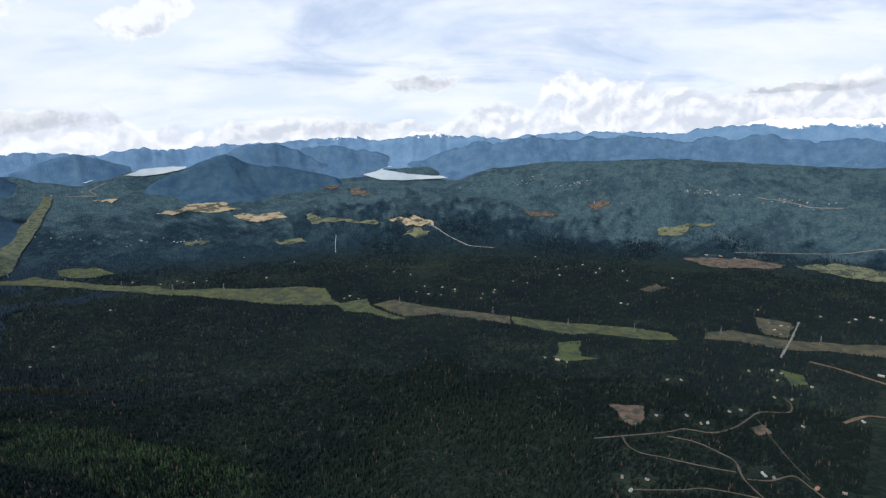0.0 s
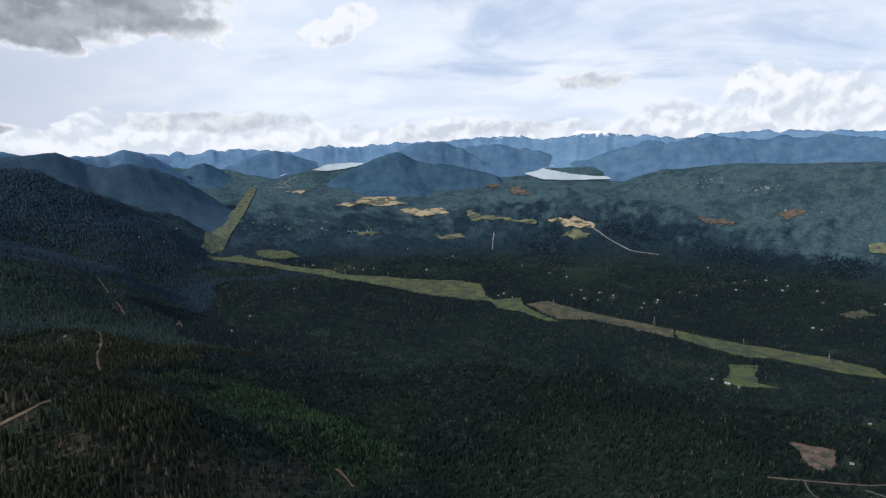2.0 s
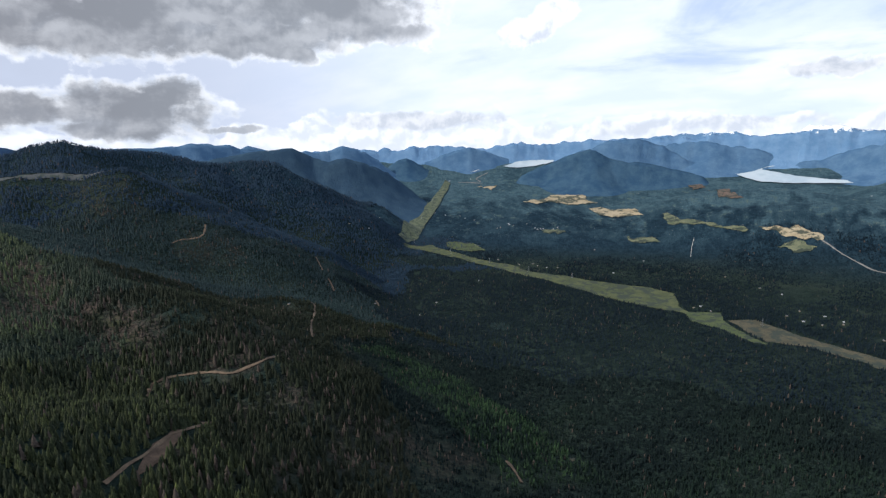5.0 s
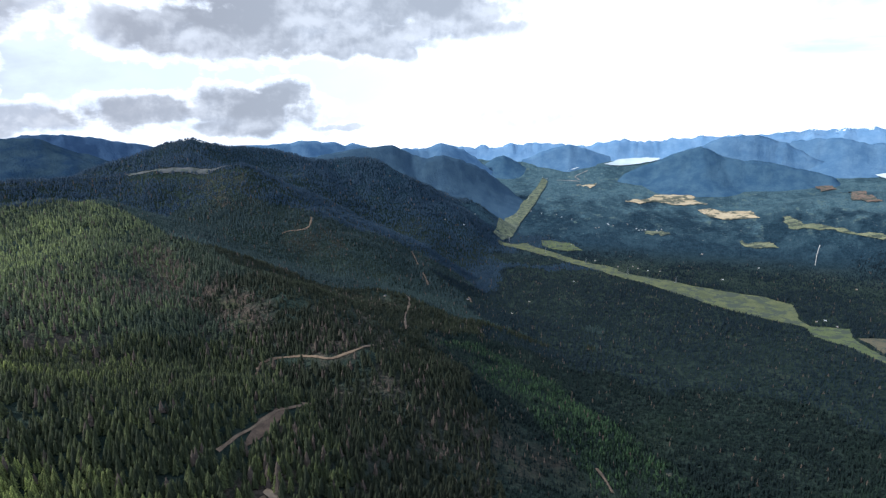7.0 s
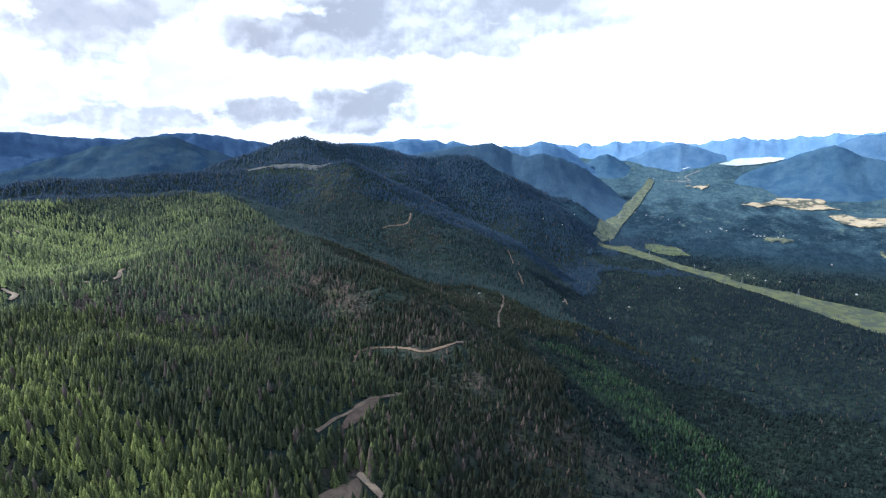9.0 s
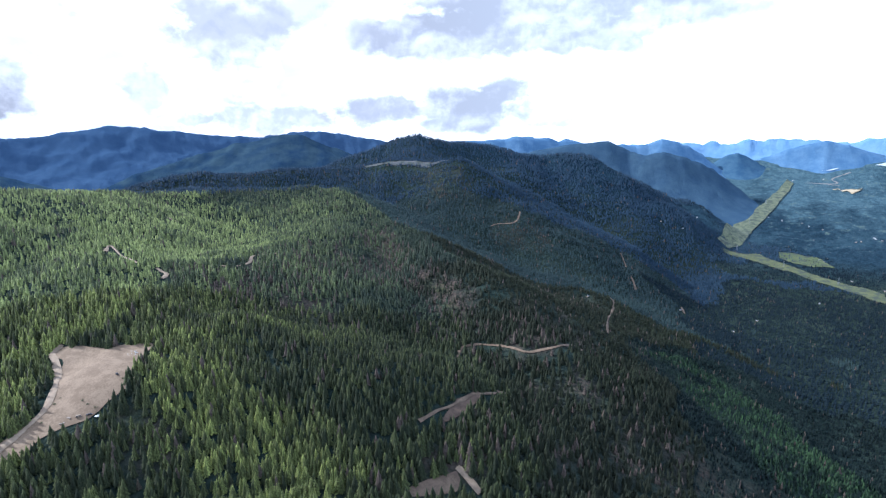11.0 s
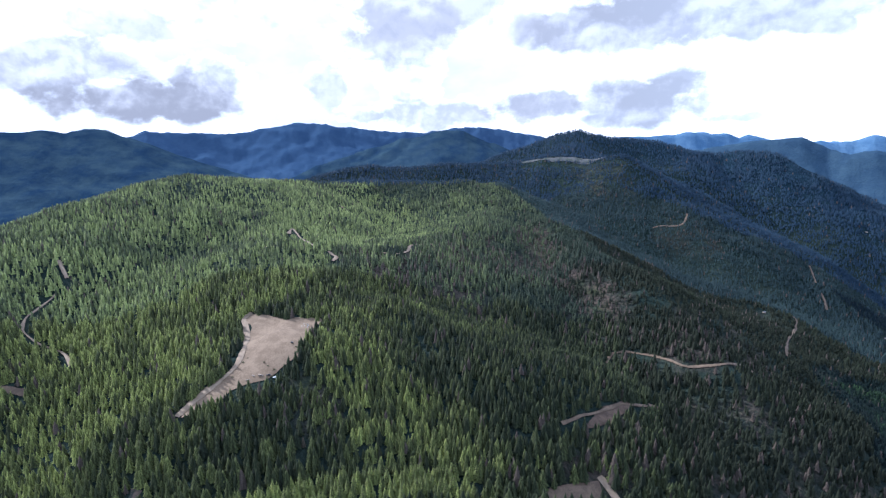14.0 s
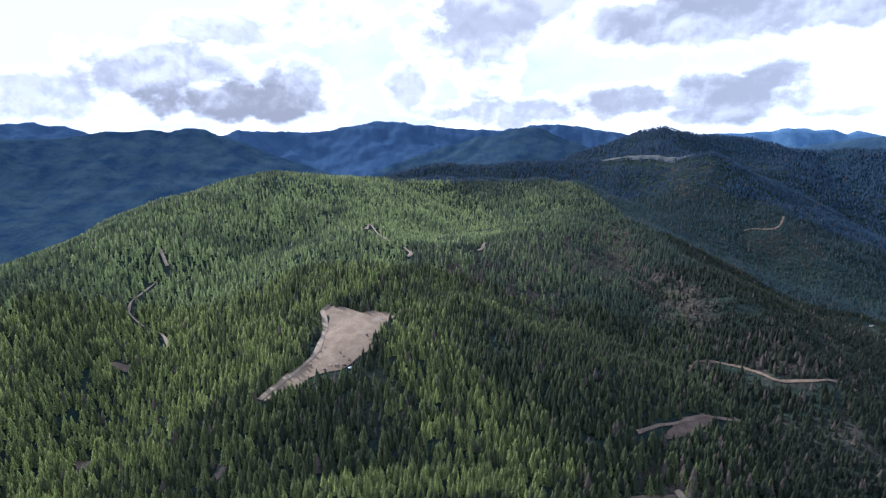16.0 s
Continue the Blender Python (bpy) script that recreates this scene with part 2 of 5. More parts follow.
def plain_material(name, a, b, size, rough=0.9, metre=0.1, metal=0.0, clumps=None):
    """Two tones of one surface, mottled at two scales; overgrown in clumps of that size."""
    m, t = material(name)
    p = place(t)
    g, h = grain(t, p, size), grain(t, p, size / 8)
    col = blend(t, span(t, calc(t, "ADD", calc(t, "MULTIPLY", g, 0.65), calc(t, "MULTIPLY", h, 0.35)), 0.38, 0.62), a, b)
    if clumps:
        col = blend(t, span(t, grain(t, p, clumps, 5.0, 0.65), 0.50, 0.56, 0.0, 0.9), col, (0.022, 0.032, 0.024))
    surface(t, col, rough, h, 0.4, metre, metal)
    return m


def water_material():
    m, t = material("lake_water")
    p = place(t)
    # pale base colour stands in for glare on the water
    surface(t, blend(t, span(t, grain(t, p, 120), 0.4, 0.6), (0.30, 0.36, 0.40), (0.38, 0.43, 0.46)), 0.35, grain(t, p, 9), 0.06, 0.4)
    return m


GROUND = ground_material()
CANOPY = foliage_material("conifer_needles", (0.0260, 0.0370, 0.0245), (0.3500, 0.4000, 0.1080), 0.7)
# plain, far-valley, lower-flank and distant stands: haze blue put into the needles' colour
HAZY_PLAIN_CANOPY = foliage_material("hazy_plain_conifers", (0.0075, 0.0170, 0.0265), (0.0180, 0.0335, 0.0420), 0.15)
PLATEAU_CANOPY = foliage_material("plateau_conifers", (0.0350, 0.0510, 0.0390), (0.3350, 0.3950, 0.1350), 0.3)
# valley stand darkened: cloud shade put into its colour
SHADED_VALLEY_CANOPY = foliage_material("shaded_valley_conifers", (0.0100, 0.0196, 0.0196), (0.0540, 0.1030, 0.0420), 0.32)
# cloud shade also put into the far-valley stand's colour
HAZY_DEEP_CANOPY = foliage_material("hazy_far_valley_conifers", (0.0122, 0.0240, 0.0325), (0.0240, 0.0430, 0.0480), 0.2)
HAZY_FLANK_CANOPY = foliage_material("hazy_lower_flank_conifers", (0.0320, 0.0540, 0.0580), (0.0660, 0.1060, 0.0760), 0.25)
# flank stand dulled: the shade on that side put into its colour
SHADED_SLOPE_CANOPY = foliage_material("shaded_flank_conifers", (0.0280, 0.0357, 0.0224), (0.0840, 0.1104, 0.0432))
HAZY_FAR_CANOPY = foliage_material("hazy_distant_conifers", (0.0285, 0.0550, 0.0900), (0.0420, 0.0740, 0.0980), 0.25)
MEADOW = plain_material("olive_grass", (0.036, 0.045, 0.017), (0.068, 0.076, 0.030), 40, clumps=30)
LUSH = plain_material("lush_grass", (0.036, 0.050, 0.017), (0.060, 0.074, 0.027), 35, clumps=32)
DRY = plain_material("dry_grass", (0.042, 0.039, 0.023), (0.072, 0.062, 0.037), 40, clumps=30)
CORRIDOR = plain_material("corridor_grass", (0.050, 0.062, 0.034), (0.090, 0.102, 0.060), 22, clumps=26)
PASTURE = plain_material("rough_pasture", (0.065, 0.078, 0.044), (0.125, 0.128, 0.074), 40, clumps=45)
STRAW = plain_material("straw_field", (0.24, 0.19, 0.115), (0.31, 0.26, 0.17), 60, clumps=70)
CLAY = plain_material("bare_clay", (0.064, 0.045, 0.034), (0.110, 0.080, 0.062), 18, clumps=24)
LANE = plain_material("dirt_lane", (0.050, 0.043, 0.035), (0.082, 0.070, 0.057), 14)
GRAVEL = plain_material("tan_gravel", (0.070, 0.050, 0.034), (0.120, 0.087, 0.058), 14)
CUTOVER = plain_material("logged_slash", (0.036, 0.042, 0.046), (0.060, 0.062, 0.062), 25, clumps=22)
YARD = plain_material("levelled_tan_gravel", (0.104, 0.072, 0.044), (0.160, 0.116, 0.075), 16)
CUTBANK = plain_material("brown_cut_bank", (0.044, 0.030, 0.020), (0.085, 0.058, 0.040), 12)
ROADBED = plain_material("dusty_road", (0.150, 0.112, 0.075), (0.205, 0.158, 0.110), 6)
ASPHALT = plain_material("pale_asphalt", (0.12, 0.116, 0.108), (0.17, 0.163, 0.152), 20)
CONCRETE = plain_material("pale_concrete", (0.24, 0.24, 0.23), (0.31, 0.31, 0.29), 10)
WATER = water_material()
# white siding and metal roofs toned down: cloud shade put into the colour
WHITE_WALL = plain_material("white_siding", (0.26, 0.26, 0.25), (0.34, 0.33, 0.32), 3, 0.7, 0.01)
TAN_WALL = plain_material("tan_siding", (0.19, 0.15, 0.11), (0.25, 0.20, 0.15), 3, 0.7, 0.01)
GREY_ROOF = plain_material("grey_shingles", (0.12, 0.12, 0.13), (0.18, 0.18, 0.19), 2, 0.8, 0.02)
METAL_ROOF = plain_material("pale_metal_roof", (0.22, 0.23, 0.25), (0.30, 0.31, 0.33), 4, 0.4, 0.01)
RED_ROOF = plain_material("rust_red_roof", (0.26, 0.11, 0.07), (0.34, 0.16, 0.11), 3, 0.7, 0.02)
DARK_GLASS = plain_material("window_glass", (0.02, 0.025, 0.03), (0.03, 0.035, 0.04), 1, 0.1, 0.001)
STEEL = plain_material("galvanised_steel", (0.20, 0.21, 0.22), (0.28, 0.29, 0.30), 2, 0.5, 0.001, 0.6)
PAINT_DARK = plain_material("black_paint", (0.015, 0.015, 0.017), (0.03, 0.03, 0.032), 1, 0.3, 0.001)
PAINT_WHITE = plain_material("white_paint", (0.70, 0.70, 0.69), (0.78, 0.78, 0.77), 1, 0.3, 0.001)
RUBBER = plain_material("tyre_rubber", (0.02, 0.02, 0.02), (0.03, 0.03, 0.03), 0.2, 0.8, 0.001)
BARK = plain_material("conifer_bark", (0.10, 0.075, 0.055), (0.17, 0.13, 0.10), 0.4, 0.95, 0.05)
DEADWOOD = plain_material("weathered_wood", (0.16, 0.13, 0.10), (0.26, 0.22, 0.18), 1, 0.9, 0.05)
SHRUB = plain_material("shrub_leaves", (0.03, 0.045, 0.02), (0.06, 0.08, 0.03), 1, 0.8, 0.02)

# ---- terrain: a broad valley below a forested ridge ----
TABLE = np.random.RandomState(11).rand(256, 256)


def value_noise(x, y):
    """Smooth value noise, 0..1, on arrays."""
    xi, yi = np.floor(x).astype(int), np.floor(y).astype(int)
    fx, fy = x - xi, y - yi
    fx, fy = fx * fx * (3 - 2 * fx), fy * fy * (3 - 2 * fy)
    x0, x1, y0, y1 = xi & 255, (xi + 1) & 255, yi & 255, (yi + 1) & 255
    return (TABLE[x0, y0] * (1 - fx) + TABLE[x1, y0] * fx) * (1 - fy) + (TABLE[x0, y1] * (1 - fx) + TABLE[x1, y1] * fx) * fy


def fbm(x, y, size, octaves=4):
    """Sum of octaves, about -1..1, with its largest lumps of that size."""
    total, amp, norm = 0.0, 1.0, 0.0
    for k in range(octaves):
        s = size / 2 ** k
        total = total + amp * (2 * value_noise(x / s + 17.3 * k, y / s - 9.1 * k) - 1)
        norm, amp = norm + amp, amp * 0.5
    return total / norm * 1.6


def polar(az, r):
    return -math.sin(radians(az)) * r, math.cos(radians(az)) * r


def crest(points):
    """Crest of a ridge: (azimuth, distance, elevation seen from the lookout) to x, y, z."""
    return [(*polar(az, r), EYE + r * math.tan(radians(el))) for az, r, el in points]


def smooth_max(a, b, k):
    h = np.clip(0.5 + 0.5 * (a - b) / k, 0, 1)
    return b * (1 - h) + a * h + k * h * (1 - h)


def ridge_height(x, y, line, slope, curve):
    """Height of a ridge that falls away from its crest line on both sides."""
    best = np.full(x.shape, -1e4)
    for (ax, ay, az), (bx, by, bz) in zip(line[:-1], line[1:]):
        dx, dy = bx - ax, by - ay
        s = np.clip(((x - ax) * dx + (y - ay) * dy) / (dx * dx + dy * dy), 0, 1)
        d = np.hypot(x - ax - s * dx, y - ay - s * dy)
        best = np.maximum(best, az + (bz - az) * s - slope * d * d / (d + curve))
    return best


def valley(x, y):
    """Valley floor: level out to 2 km, then squeezed in and raised to fit the camera's view."""
    r = np.hypot(x, y)
    far = np.clip((r - 2000) / 2850, 0, 0.982)
    true_r = np.where(r < 2000, np.maximum(r, 1), 2000 - 2850 * np.log(1 - far))
    return EYE - 603 * r / np.maximum(true_r, 1) + 0.0062 * r - 0.0021 * x - 0.0003 * y


RIDGES = []


def ridge(points, slope, curve):
    """Crest line, side slope, roundness of the crest."""
    RIDGES.append((crest(points), slope, curve))


# plateau of the home ridge
ridge([(60.4, 260, -57.0), (86.1, 450, -35.8), (102.6, 690, -20.4), (102.5, 1100, -10.6), (101.8, 1500, -6.1), (104, 1750, -3.9),
       (98.5, 1950, -4.4), (93.3, 2030, -4.5), (88, 2030, -4.65), (82, 1950, -4.85), (79.1, 1850, -5.3)], 0.42, 90)
ridge([(104, 1750, -3.9), (106.5, 1700, -3.35), (109.5, 1650, -3.1), (112, 1600, -3.45), (117.2, 1480, -5.2), (122, 1320, -7.1), (126.6, 1200, -9.1), (130.6, 1100, -10.7), (140, 1000, -14)], 0.42, 120)
ridge([(102.6, 690, -20.4), (114, 620, -25.7), (127.5, 560, -30.1), (143.2, 520, -35.9)], 0.42, 60)
ridge([(102.5, 1100, -10.6), (92.2, 1150, -11.1), (85, 1280, -10.1), (80.9, 1500, -8.2)], 0.35, 150)
# spur with the cliffs, on the valley side
ridge([(79.1, 1850, -5.3), (75.6, 1620, -7.4), (73.2, 1500, -8.7), (69.6, 1350, -10.3), (67.2, 1220, -12.1), (64.2, 1100, -14.3), (61.1, 1000, -16.7), (57.5, 900, -19.9), (54, 840, -22.0), (52.2, 800, -23.8)], 0.56, 45)
ridge([(91.3, 800, -17.0), (79.0, 640, -23.8), (66.6, 560, -30.7), (58.4, 560, -36.9)], 0.45, 60)
# dark wooded saddle, the logged shoulder and its rocky edge
ridge([(99, 2250, -4.3), (95.8, 2300, -3.25), (93.2, 2350, -3.0), (90.5, 2350, -2.9), (84.9, 2350, -2.85), (80.2, 2380, -2.7), (75.8, 2400, -2.5), (73.1, 2350, -2.2), (69.6, 2300, -2.2), (66.4, 2250, -2.1),
       (64.9, 2200, -3.0), (62.9, 2130, -4.5), (61.4, 2040, -6.0), (59.6, 1950, -8.1), (58.5, 1800, -10.5), (56, 1650, -14)], 0.55, 40)
# wooded peak and the ridge behind it
ridge([(79, 2700, -2.6), (76.6, 2700, -1.3), (73.7, 2700, -0.35), (71.9, 2700, 0.15), (70.4, 2700, 0.42), (69, 2720, 0.0), (67.2, 2750, -0.6), (64.9, 2800, -0.55), (62.9, 2850, -0.65), (61.5, 2880, -1.1),
       (59.8, 2900, -1.8), (58.2, 2950, -1.85), (55.5, 3000, -1.65), (53.9, 3000, -1.65), (52.6, 3050, -2.35), (51.3, 3050, -3.2), (48.7, 3100, -4.3), (44, 3150, -6.2), (42.2, 3060, -8.2)], 0.62, 50)
# low wooded swell across the valley
ridge([(-4.4, 4150, -4.44), (-7.5, 4150, -3.31), (-13.6, 4150, -2.70), (-25.5, 4100, -2.55), (-33.8, 4050, -3.13), (-40.5, 4000, -3.40), (-52.6, 3900, -3.25)], 0.35, 150)
ridge([(6.9, 3350, -6.91), (0.7, 3400, -5.99), (-5.4, 3400, -6.20), (-10.6, 3350, -7.36)], 0.3, 100)
ridge([(8.4, 3700, -5.15), (3.8, 3750, -4.84), (-1.3, 3700, -5.37)], 0.3, 100)
# hills that close the view behind the lookout
ridge([(152.4, 3100, 0.88), (182.4, 3300, 1.70), (215.0, 3500, 1.00), (250.0, 3800, 0.60), (285.0, 4100, -0.40), (310.0, 3900, -2.80)], 0.45, 150)


def height(x, y):
    """Ground height over the whole place, on arrays."""
    x, y = np.asarray(x, float), np.asarray(y, float)
    r = np.hypot(x, y)
    lumps = 22 + 0.004 * r
    wx, wy = x + lumps * fbm(x, y, 260), y + lumps * fbm(x + 900, y - 400, 260)
    base = valley(x, y)
    h = base
    for line, slope, curve in RIDGES:
        h = smooth_max(h, ridge_height(wx, wy, line, slope, curve), 30)
    rise = np.clip((h - base) / 160, 0, 1)
    gully = 1 - np.abs(fbm(x + 300, y + 77, 330, 4))
    return h + rise * (fbm(x, y, 140, 4) * 7 - 13 * gully + 9) + (1 - rise) * 5 * fbm(x, y, 500, 3)

# ---- openings in the forest: outlines on the plan ----
OPENINGS, WAYS, WATERS = [], [], []


def opening(*what):
    OPENINGS.append(what)


def way(*what):
    WAYS.append(what)


def water(*what):
    WATERS.append(what)


opening("power_corridor", CORRIDOR, "straight grassy power-line corridor cut through forest", [(-1853, 2171), (-2162, 2666), (-2263, 2935), (-2383, 3218), (-2567, 3625), (-2483, 3574), (-2291, 3191), (-2108, 2822), (-1994, 2591), (-1833, 2321), (-1795, 2172)])
opening("meadow", MEADOW, "narrow grassy corridor strip beside dark forest", [(-1782, 2134), (-1706, 2255), (-1459, 2198), (-1242, 2156), (-1124, 2161), (-1082, 2084), (-1199, 2083), (-1447, 2139), (-1682, 2161), (-1757, 2104)])
opening("meadow", MEADOW, "long green corridor meadow edged by conifers", [(-1399, 2163), (-1060, 2118), (-702, 2113), (-551, 2134), (-443, 2100), (-378, 1954), (-325, 1848), (-360, 1879), (-603, 1924), (-1004, 2044), (-1380, 2130)])
opening("meadow", LUSH, "bright green corridor meadow beside a farmstead", [(-353, 1897), (-258, 1955), (-240, 1879), (-194, 1816), (-98, 1709), (-138, 1706), (-240, 1802), (-321, 1820)])
opening("meadow", DRY, "brownish dry grass in the power-line corridor", [(-233, 1878), (-153, 1931), (-49, 1869), (69, 1807), (179, 1743), (251, 1714), (240, 1636), (206, 1655), (102, 1711), (-9, 1764), (-98, 1733)])
opening("meadow", MEADOW, "olive grass in the power-line corridor", [(256, 1709), (352, 1665), (517, 1609), (627, 1569), (699, 1532), (710, 1462), (594, 1483), (493, 1527), (396, 1542), (336, 1584), (245, 1638)])
opening("meadow", DRY, "dry grass corridor crossed by a road", [(777, 1469), (815, 1522), (887, 1528), (947, 1484), (1004, 1443), (1118, 1415), (1252, 1381), (1187, 1305), (1072, 1353), (974, 1372), (920, 1411), (844, 1450)])
opening("field", LUSH, "small bright green field by farm buildings", [(354, 1475), (427, 1486), (398, 1413), (400, 1375), (444, 1357), (347, 1344), (316, 1375), (348, 1418)])
opening("field", LUSH, "green field cut into dark forest", [(-1663, 2342), (-1626, 2379), (-1498, 2394), (-1390, 2311), (-1442, 2276), (-1520, 2248), (-1602, 2267)])
opening("field", PASTURE, "small olive glade in dark forest", [(-1335, 2845), (-1267, 2895), (-1190, 2865), (-1218, 2810), (-1303, 2805)])
opening("field", PASTURE, "small pale green glade in dark forest", [(-861, 2884), (-732, 2909), (-685, 2876), (-769, 2813), (-838, 2833)])
opening("field", STRAW, "pale straw-coloured hay field on the valley floor", [(-1770, 3443), (-1669, 3532), (-1643, 3640), (-1423, 3730), (-1379, 3624), (-1277, 3596), (-1372, 3505), (-1581, 3492), (-1662, 3397)])
opening("field", STRAW, "straw-coloured field beside scattered trees", [(-1280, 3424), (-1153, 3491), (-1010, 3466), (-901, 3282), (-1061, 3302), (-1213, 3352)])
opening("field", PASTURE, "light green pasture on the valley floor", [(-785, 3295), (-666, 3212), (-517, 3097), (-322, 3063), (-301, 3011), (-445, 3030), (-611, 3084), (-701, 3134)])
opening("field", STRAW, "pale hay field beside the highway", [(-257, 3057), (-129, 3033), (11, 2984), (-5, 2922), (-159, 2970)])
opening("field", PASTURE, "greyish green clearing near the highway", [(-168, 2837), (-95, 2889), (-14, 2832), (-79, 2805)])
opening("field", CLAY, "cleared reddish-brown building land beside the highway", [(1138, 2375), (1268, 2373), (1446, 2282), (1498, 2204), (1450, 2148), (1281, 2210), (1166, 2272)])
opening("field", PASTURE, "light green pasture on the plain", [(1529, 2214), (1694, 2169), (1819, 2060), (1718, 1938), (1624, 2013), (1548, 2099)])
opening("field", PASTURE, "pale glade on the plain", [(1194, 2833), (1305, 2810), (1487, 2754), (1392, 2739), (1269, 2725), (1192, 2753)])
opening("field", DRY, "small brown glade in dark forest", [(781, 1975), (869, 2032), (894, 1977), (812, 1945)])
opening("bare_ground", CLAY, "reddish bare building plot among trees", [(379, 1107), (460, 1095), (433, 1030), (406, 1015), (387, 1034), (393, 1064)])
opening("bare_ground", CLAY, "brown bare yard beside a gravel road", [(633, 991), (670, 999), (666, 966), (633, 960)])
opening("field", LUSH, "small green lawn by houses", [(870, 1257), (903, 1220), (882, 1175), (842, 1170)])
opening("bare_ground", DRY, "pale house plots beside a straight road", [(1030, 1654), (1112, 1580), (1027, 1459), (970, 1495)])
opening("bare_ground", CLAY, "tan bare knoll on the plain", [(897, 3191), (1005, 3217), (1054, 3182), (978, 3125)])
opening("bare_ground", CLAY, "reddish bare strip on a wooded knoll", [(527, 3183), (656, 3163), (762, 3157), (574, 3077)])
opening("bare_ground", CLAY, "reddish clear-cut on a low hill", [(-837, 4224), (-768, 4298), (-710, 4182), (-784, 4136)])
opening("bare_ground", CLAY, "brown clear-cut on a low hill", [(-689, 4155), (-477, 3579), (-388, 3482), (-522, 3499)])
opening("field", STRAW, "thin pale field far along the valley", [(-2258, 3626), (-2112, 3695), (-2133, 3611)])
opening("gravel_clearing", YARD, "levelled tan gravel clearing on the ridge among conifers", [(-778, -219), (-793, -210), (-777, -198), (-765, -169), (-753, -153), (-764, -138), (-756, -108), (-714, -107), (-664, -114), (-641, -120), (-623, -130), (-606, -132), (-594, -140), (-592, -156), (-591, -181), (-581, -192), (-567, -214), (-560, -232), (-577, -232), (-596, -216), (-620, -201), (-641, -189), (-703, -195), (-744, -206)])
opening("bare_ground", CLAY, "small reddish bare spot in young forest", [(-529, -440), (-530, -419), (-500, -400), (-514, -420)])
opening("bare_ground", CLAY, "bare brown scrape between young conifers", [(-480, -252), (-477, -240), (-469, -243), (-456, -246), (-460, -251)])
opening("bare_ground", GRAVEL, "pale bare spot on a forest track", [(-678, -492), (-683, -461), (-669, -457), (-668, -479)])
opening("bare_ground", GRAVEL, "pale bare road bank on the ridge nose", [(-448, 130), (-462, 152), (-469, 185), (-470, 202), (-462, 202), (-446, 188)])
opening("bare_ground", CUTBANK, "brown earth bank beside the climbing forest road", [(-541, 214), (-566, 233), (-587, 259), (-603, 287), (-607, 303), (-582, 281), (-552, 244)])
way("highway", ASPHALT, 8, "pale grey highway bending across the valley", [(-51, 2978), (40, 2858), (110, 2766), (192, 2697), (303, 2665)])
way("highway", ASPHALT, 7, "pale highway past cleared building land", [(1401, 2427), (1736, 2333), (1986, 2262)])
way("gravel_road", LANE, 4.0, "winding pale gravel road between house plots", [(310, 971), (369, 977), (464, 987), (503, 996), (553, 978), (608, 995), (656, 1027), (694, 1050), (756, 1049), (783, 1085), (784, 1112)])
way("gravel_road", LANE, 3.1, "gravel road branching among house plots", [(369, 977), (368, 943), (385, 916), (417, 902), (484, 866), (527, 847)])
way("gravel_road", LANE, 3.6, "gravel road curving between young trees", [(458, 972), (503, 947), (531, 906), (543, 878), (530, 827), (533, 772)])
way("gravel_road", LANE, 3.1, "gravel lane past a white house", [(535, 826), (572, 820), (619, 831), (628, 799), (632, 765)])
way("gravel_road", LANE, 1.6, "narrow straight cut line through trees", [(669, 1018), (652, 933), (642, 868), (640, 817)])
way("gravel_road", ASPHALT, 6, "straight road crossing the corridor", [(1141, 1589), (1017, 1441), (913, 1325)])
way("gravel_road", GRAVEL, 8, "pale road edging dark forest", [(971, 1297), (1013, 1252), (1037, 1208), (1065, 1159)])
way("gravel_road", LANE, 2.7, "pale lane among scattered house plots", [(321, 811), (405, 804), (454, 805), (526, 776)])
way("canal", CONCRETE, 3, "straight pale pipeline strip cut through forest", [(-534, 2924), (-520, 2811), (-496, 2672)])
way("gravel_road", GRAVEL, 8, "pale lane between dark trees", [(838, 1001), (906, 1025), (945, 1014)])
way("gravel_road", GRAVEL, 5.0, "tan forest road bending round the spur", [(-780, 337), (-803, 359), (-787, 394), (-756, 419), (-723, 432), (-711, 455), (-699, 487), (-735, 546), (-714, 544)])
way("gravel_road", GRAVEL, 5.0, "tan forest road climbing the spur", [(-541, 185), (-559, 214), (-569, 236), (-592, 273), (-600, 293), (-613, 325)])
way("gravel_road", ROADBED, 7, "pale forest road on the ridge nose", [(-476, 205), (-466, 208), (-458, 211), (-444, 216)])
way("gravel_road", ROADBED, 6, "forest track along the plateau edge", [(-1104, -18), (-1104, 9), (-1135, 38), (-1181, 49), (-1204, 97)])
way("gravel_road", GRAVEL, 6, "pale track on the mountain shoulder", [(-1634, 841), (-1640, 865), (-1631, 935), (-1655, 966), (-1683, 986)])
way("gravel_road", GRAVEL, 5, "pale track down the lower slope", [(-1522, 1310), (-1467, 1279), (-1406, 1236)])
way("gravel_road", GRAVEL, 5, "pale track winding on the lower slope", [(-1203, 993), (-1120, 949), (-1062, 897), (-968, 804), (-862, 718)])
way("gravel_road", GRAVEL, 6, "short pale track in dark forest", [(-382, 696), (-363, 686), (-339, 667)])
way("gravel_road", ROADBED, 3.4, "pale forest track through young conifers", [(-914, -549), (-871, -550), (-837, -548), (-801, -533), (-783, -510), (-773, -476), (-758, -455), (-730, -435)])
way("gravel_road", ROADBED, 6, "pale forest road on the plateau", [(-1190, -219), (-1245, -219), (-1182, -194), (-1143, -173), (-1101, -154)])
way("gravel_road", ROADBED, 7, "bend of the pale forest road", [(-1071, -121), (-1056, -112), (-1045, -104), (-1014, -109)])
way("gravel_road", ROADBED, 6, "short glimpse of pale forest road", [(-1638, -145), (-1621, -132), (-1612, -117)])
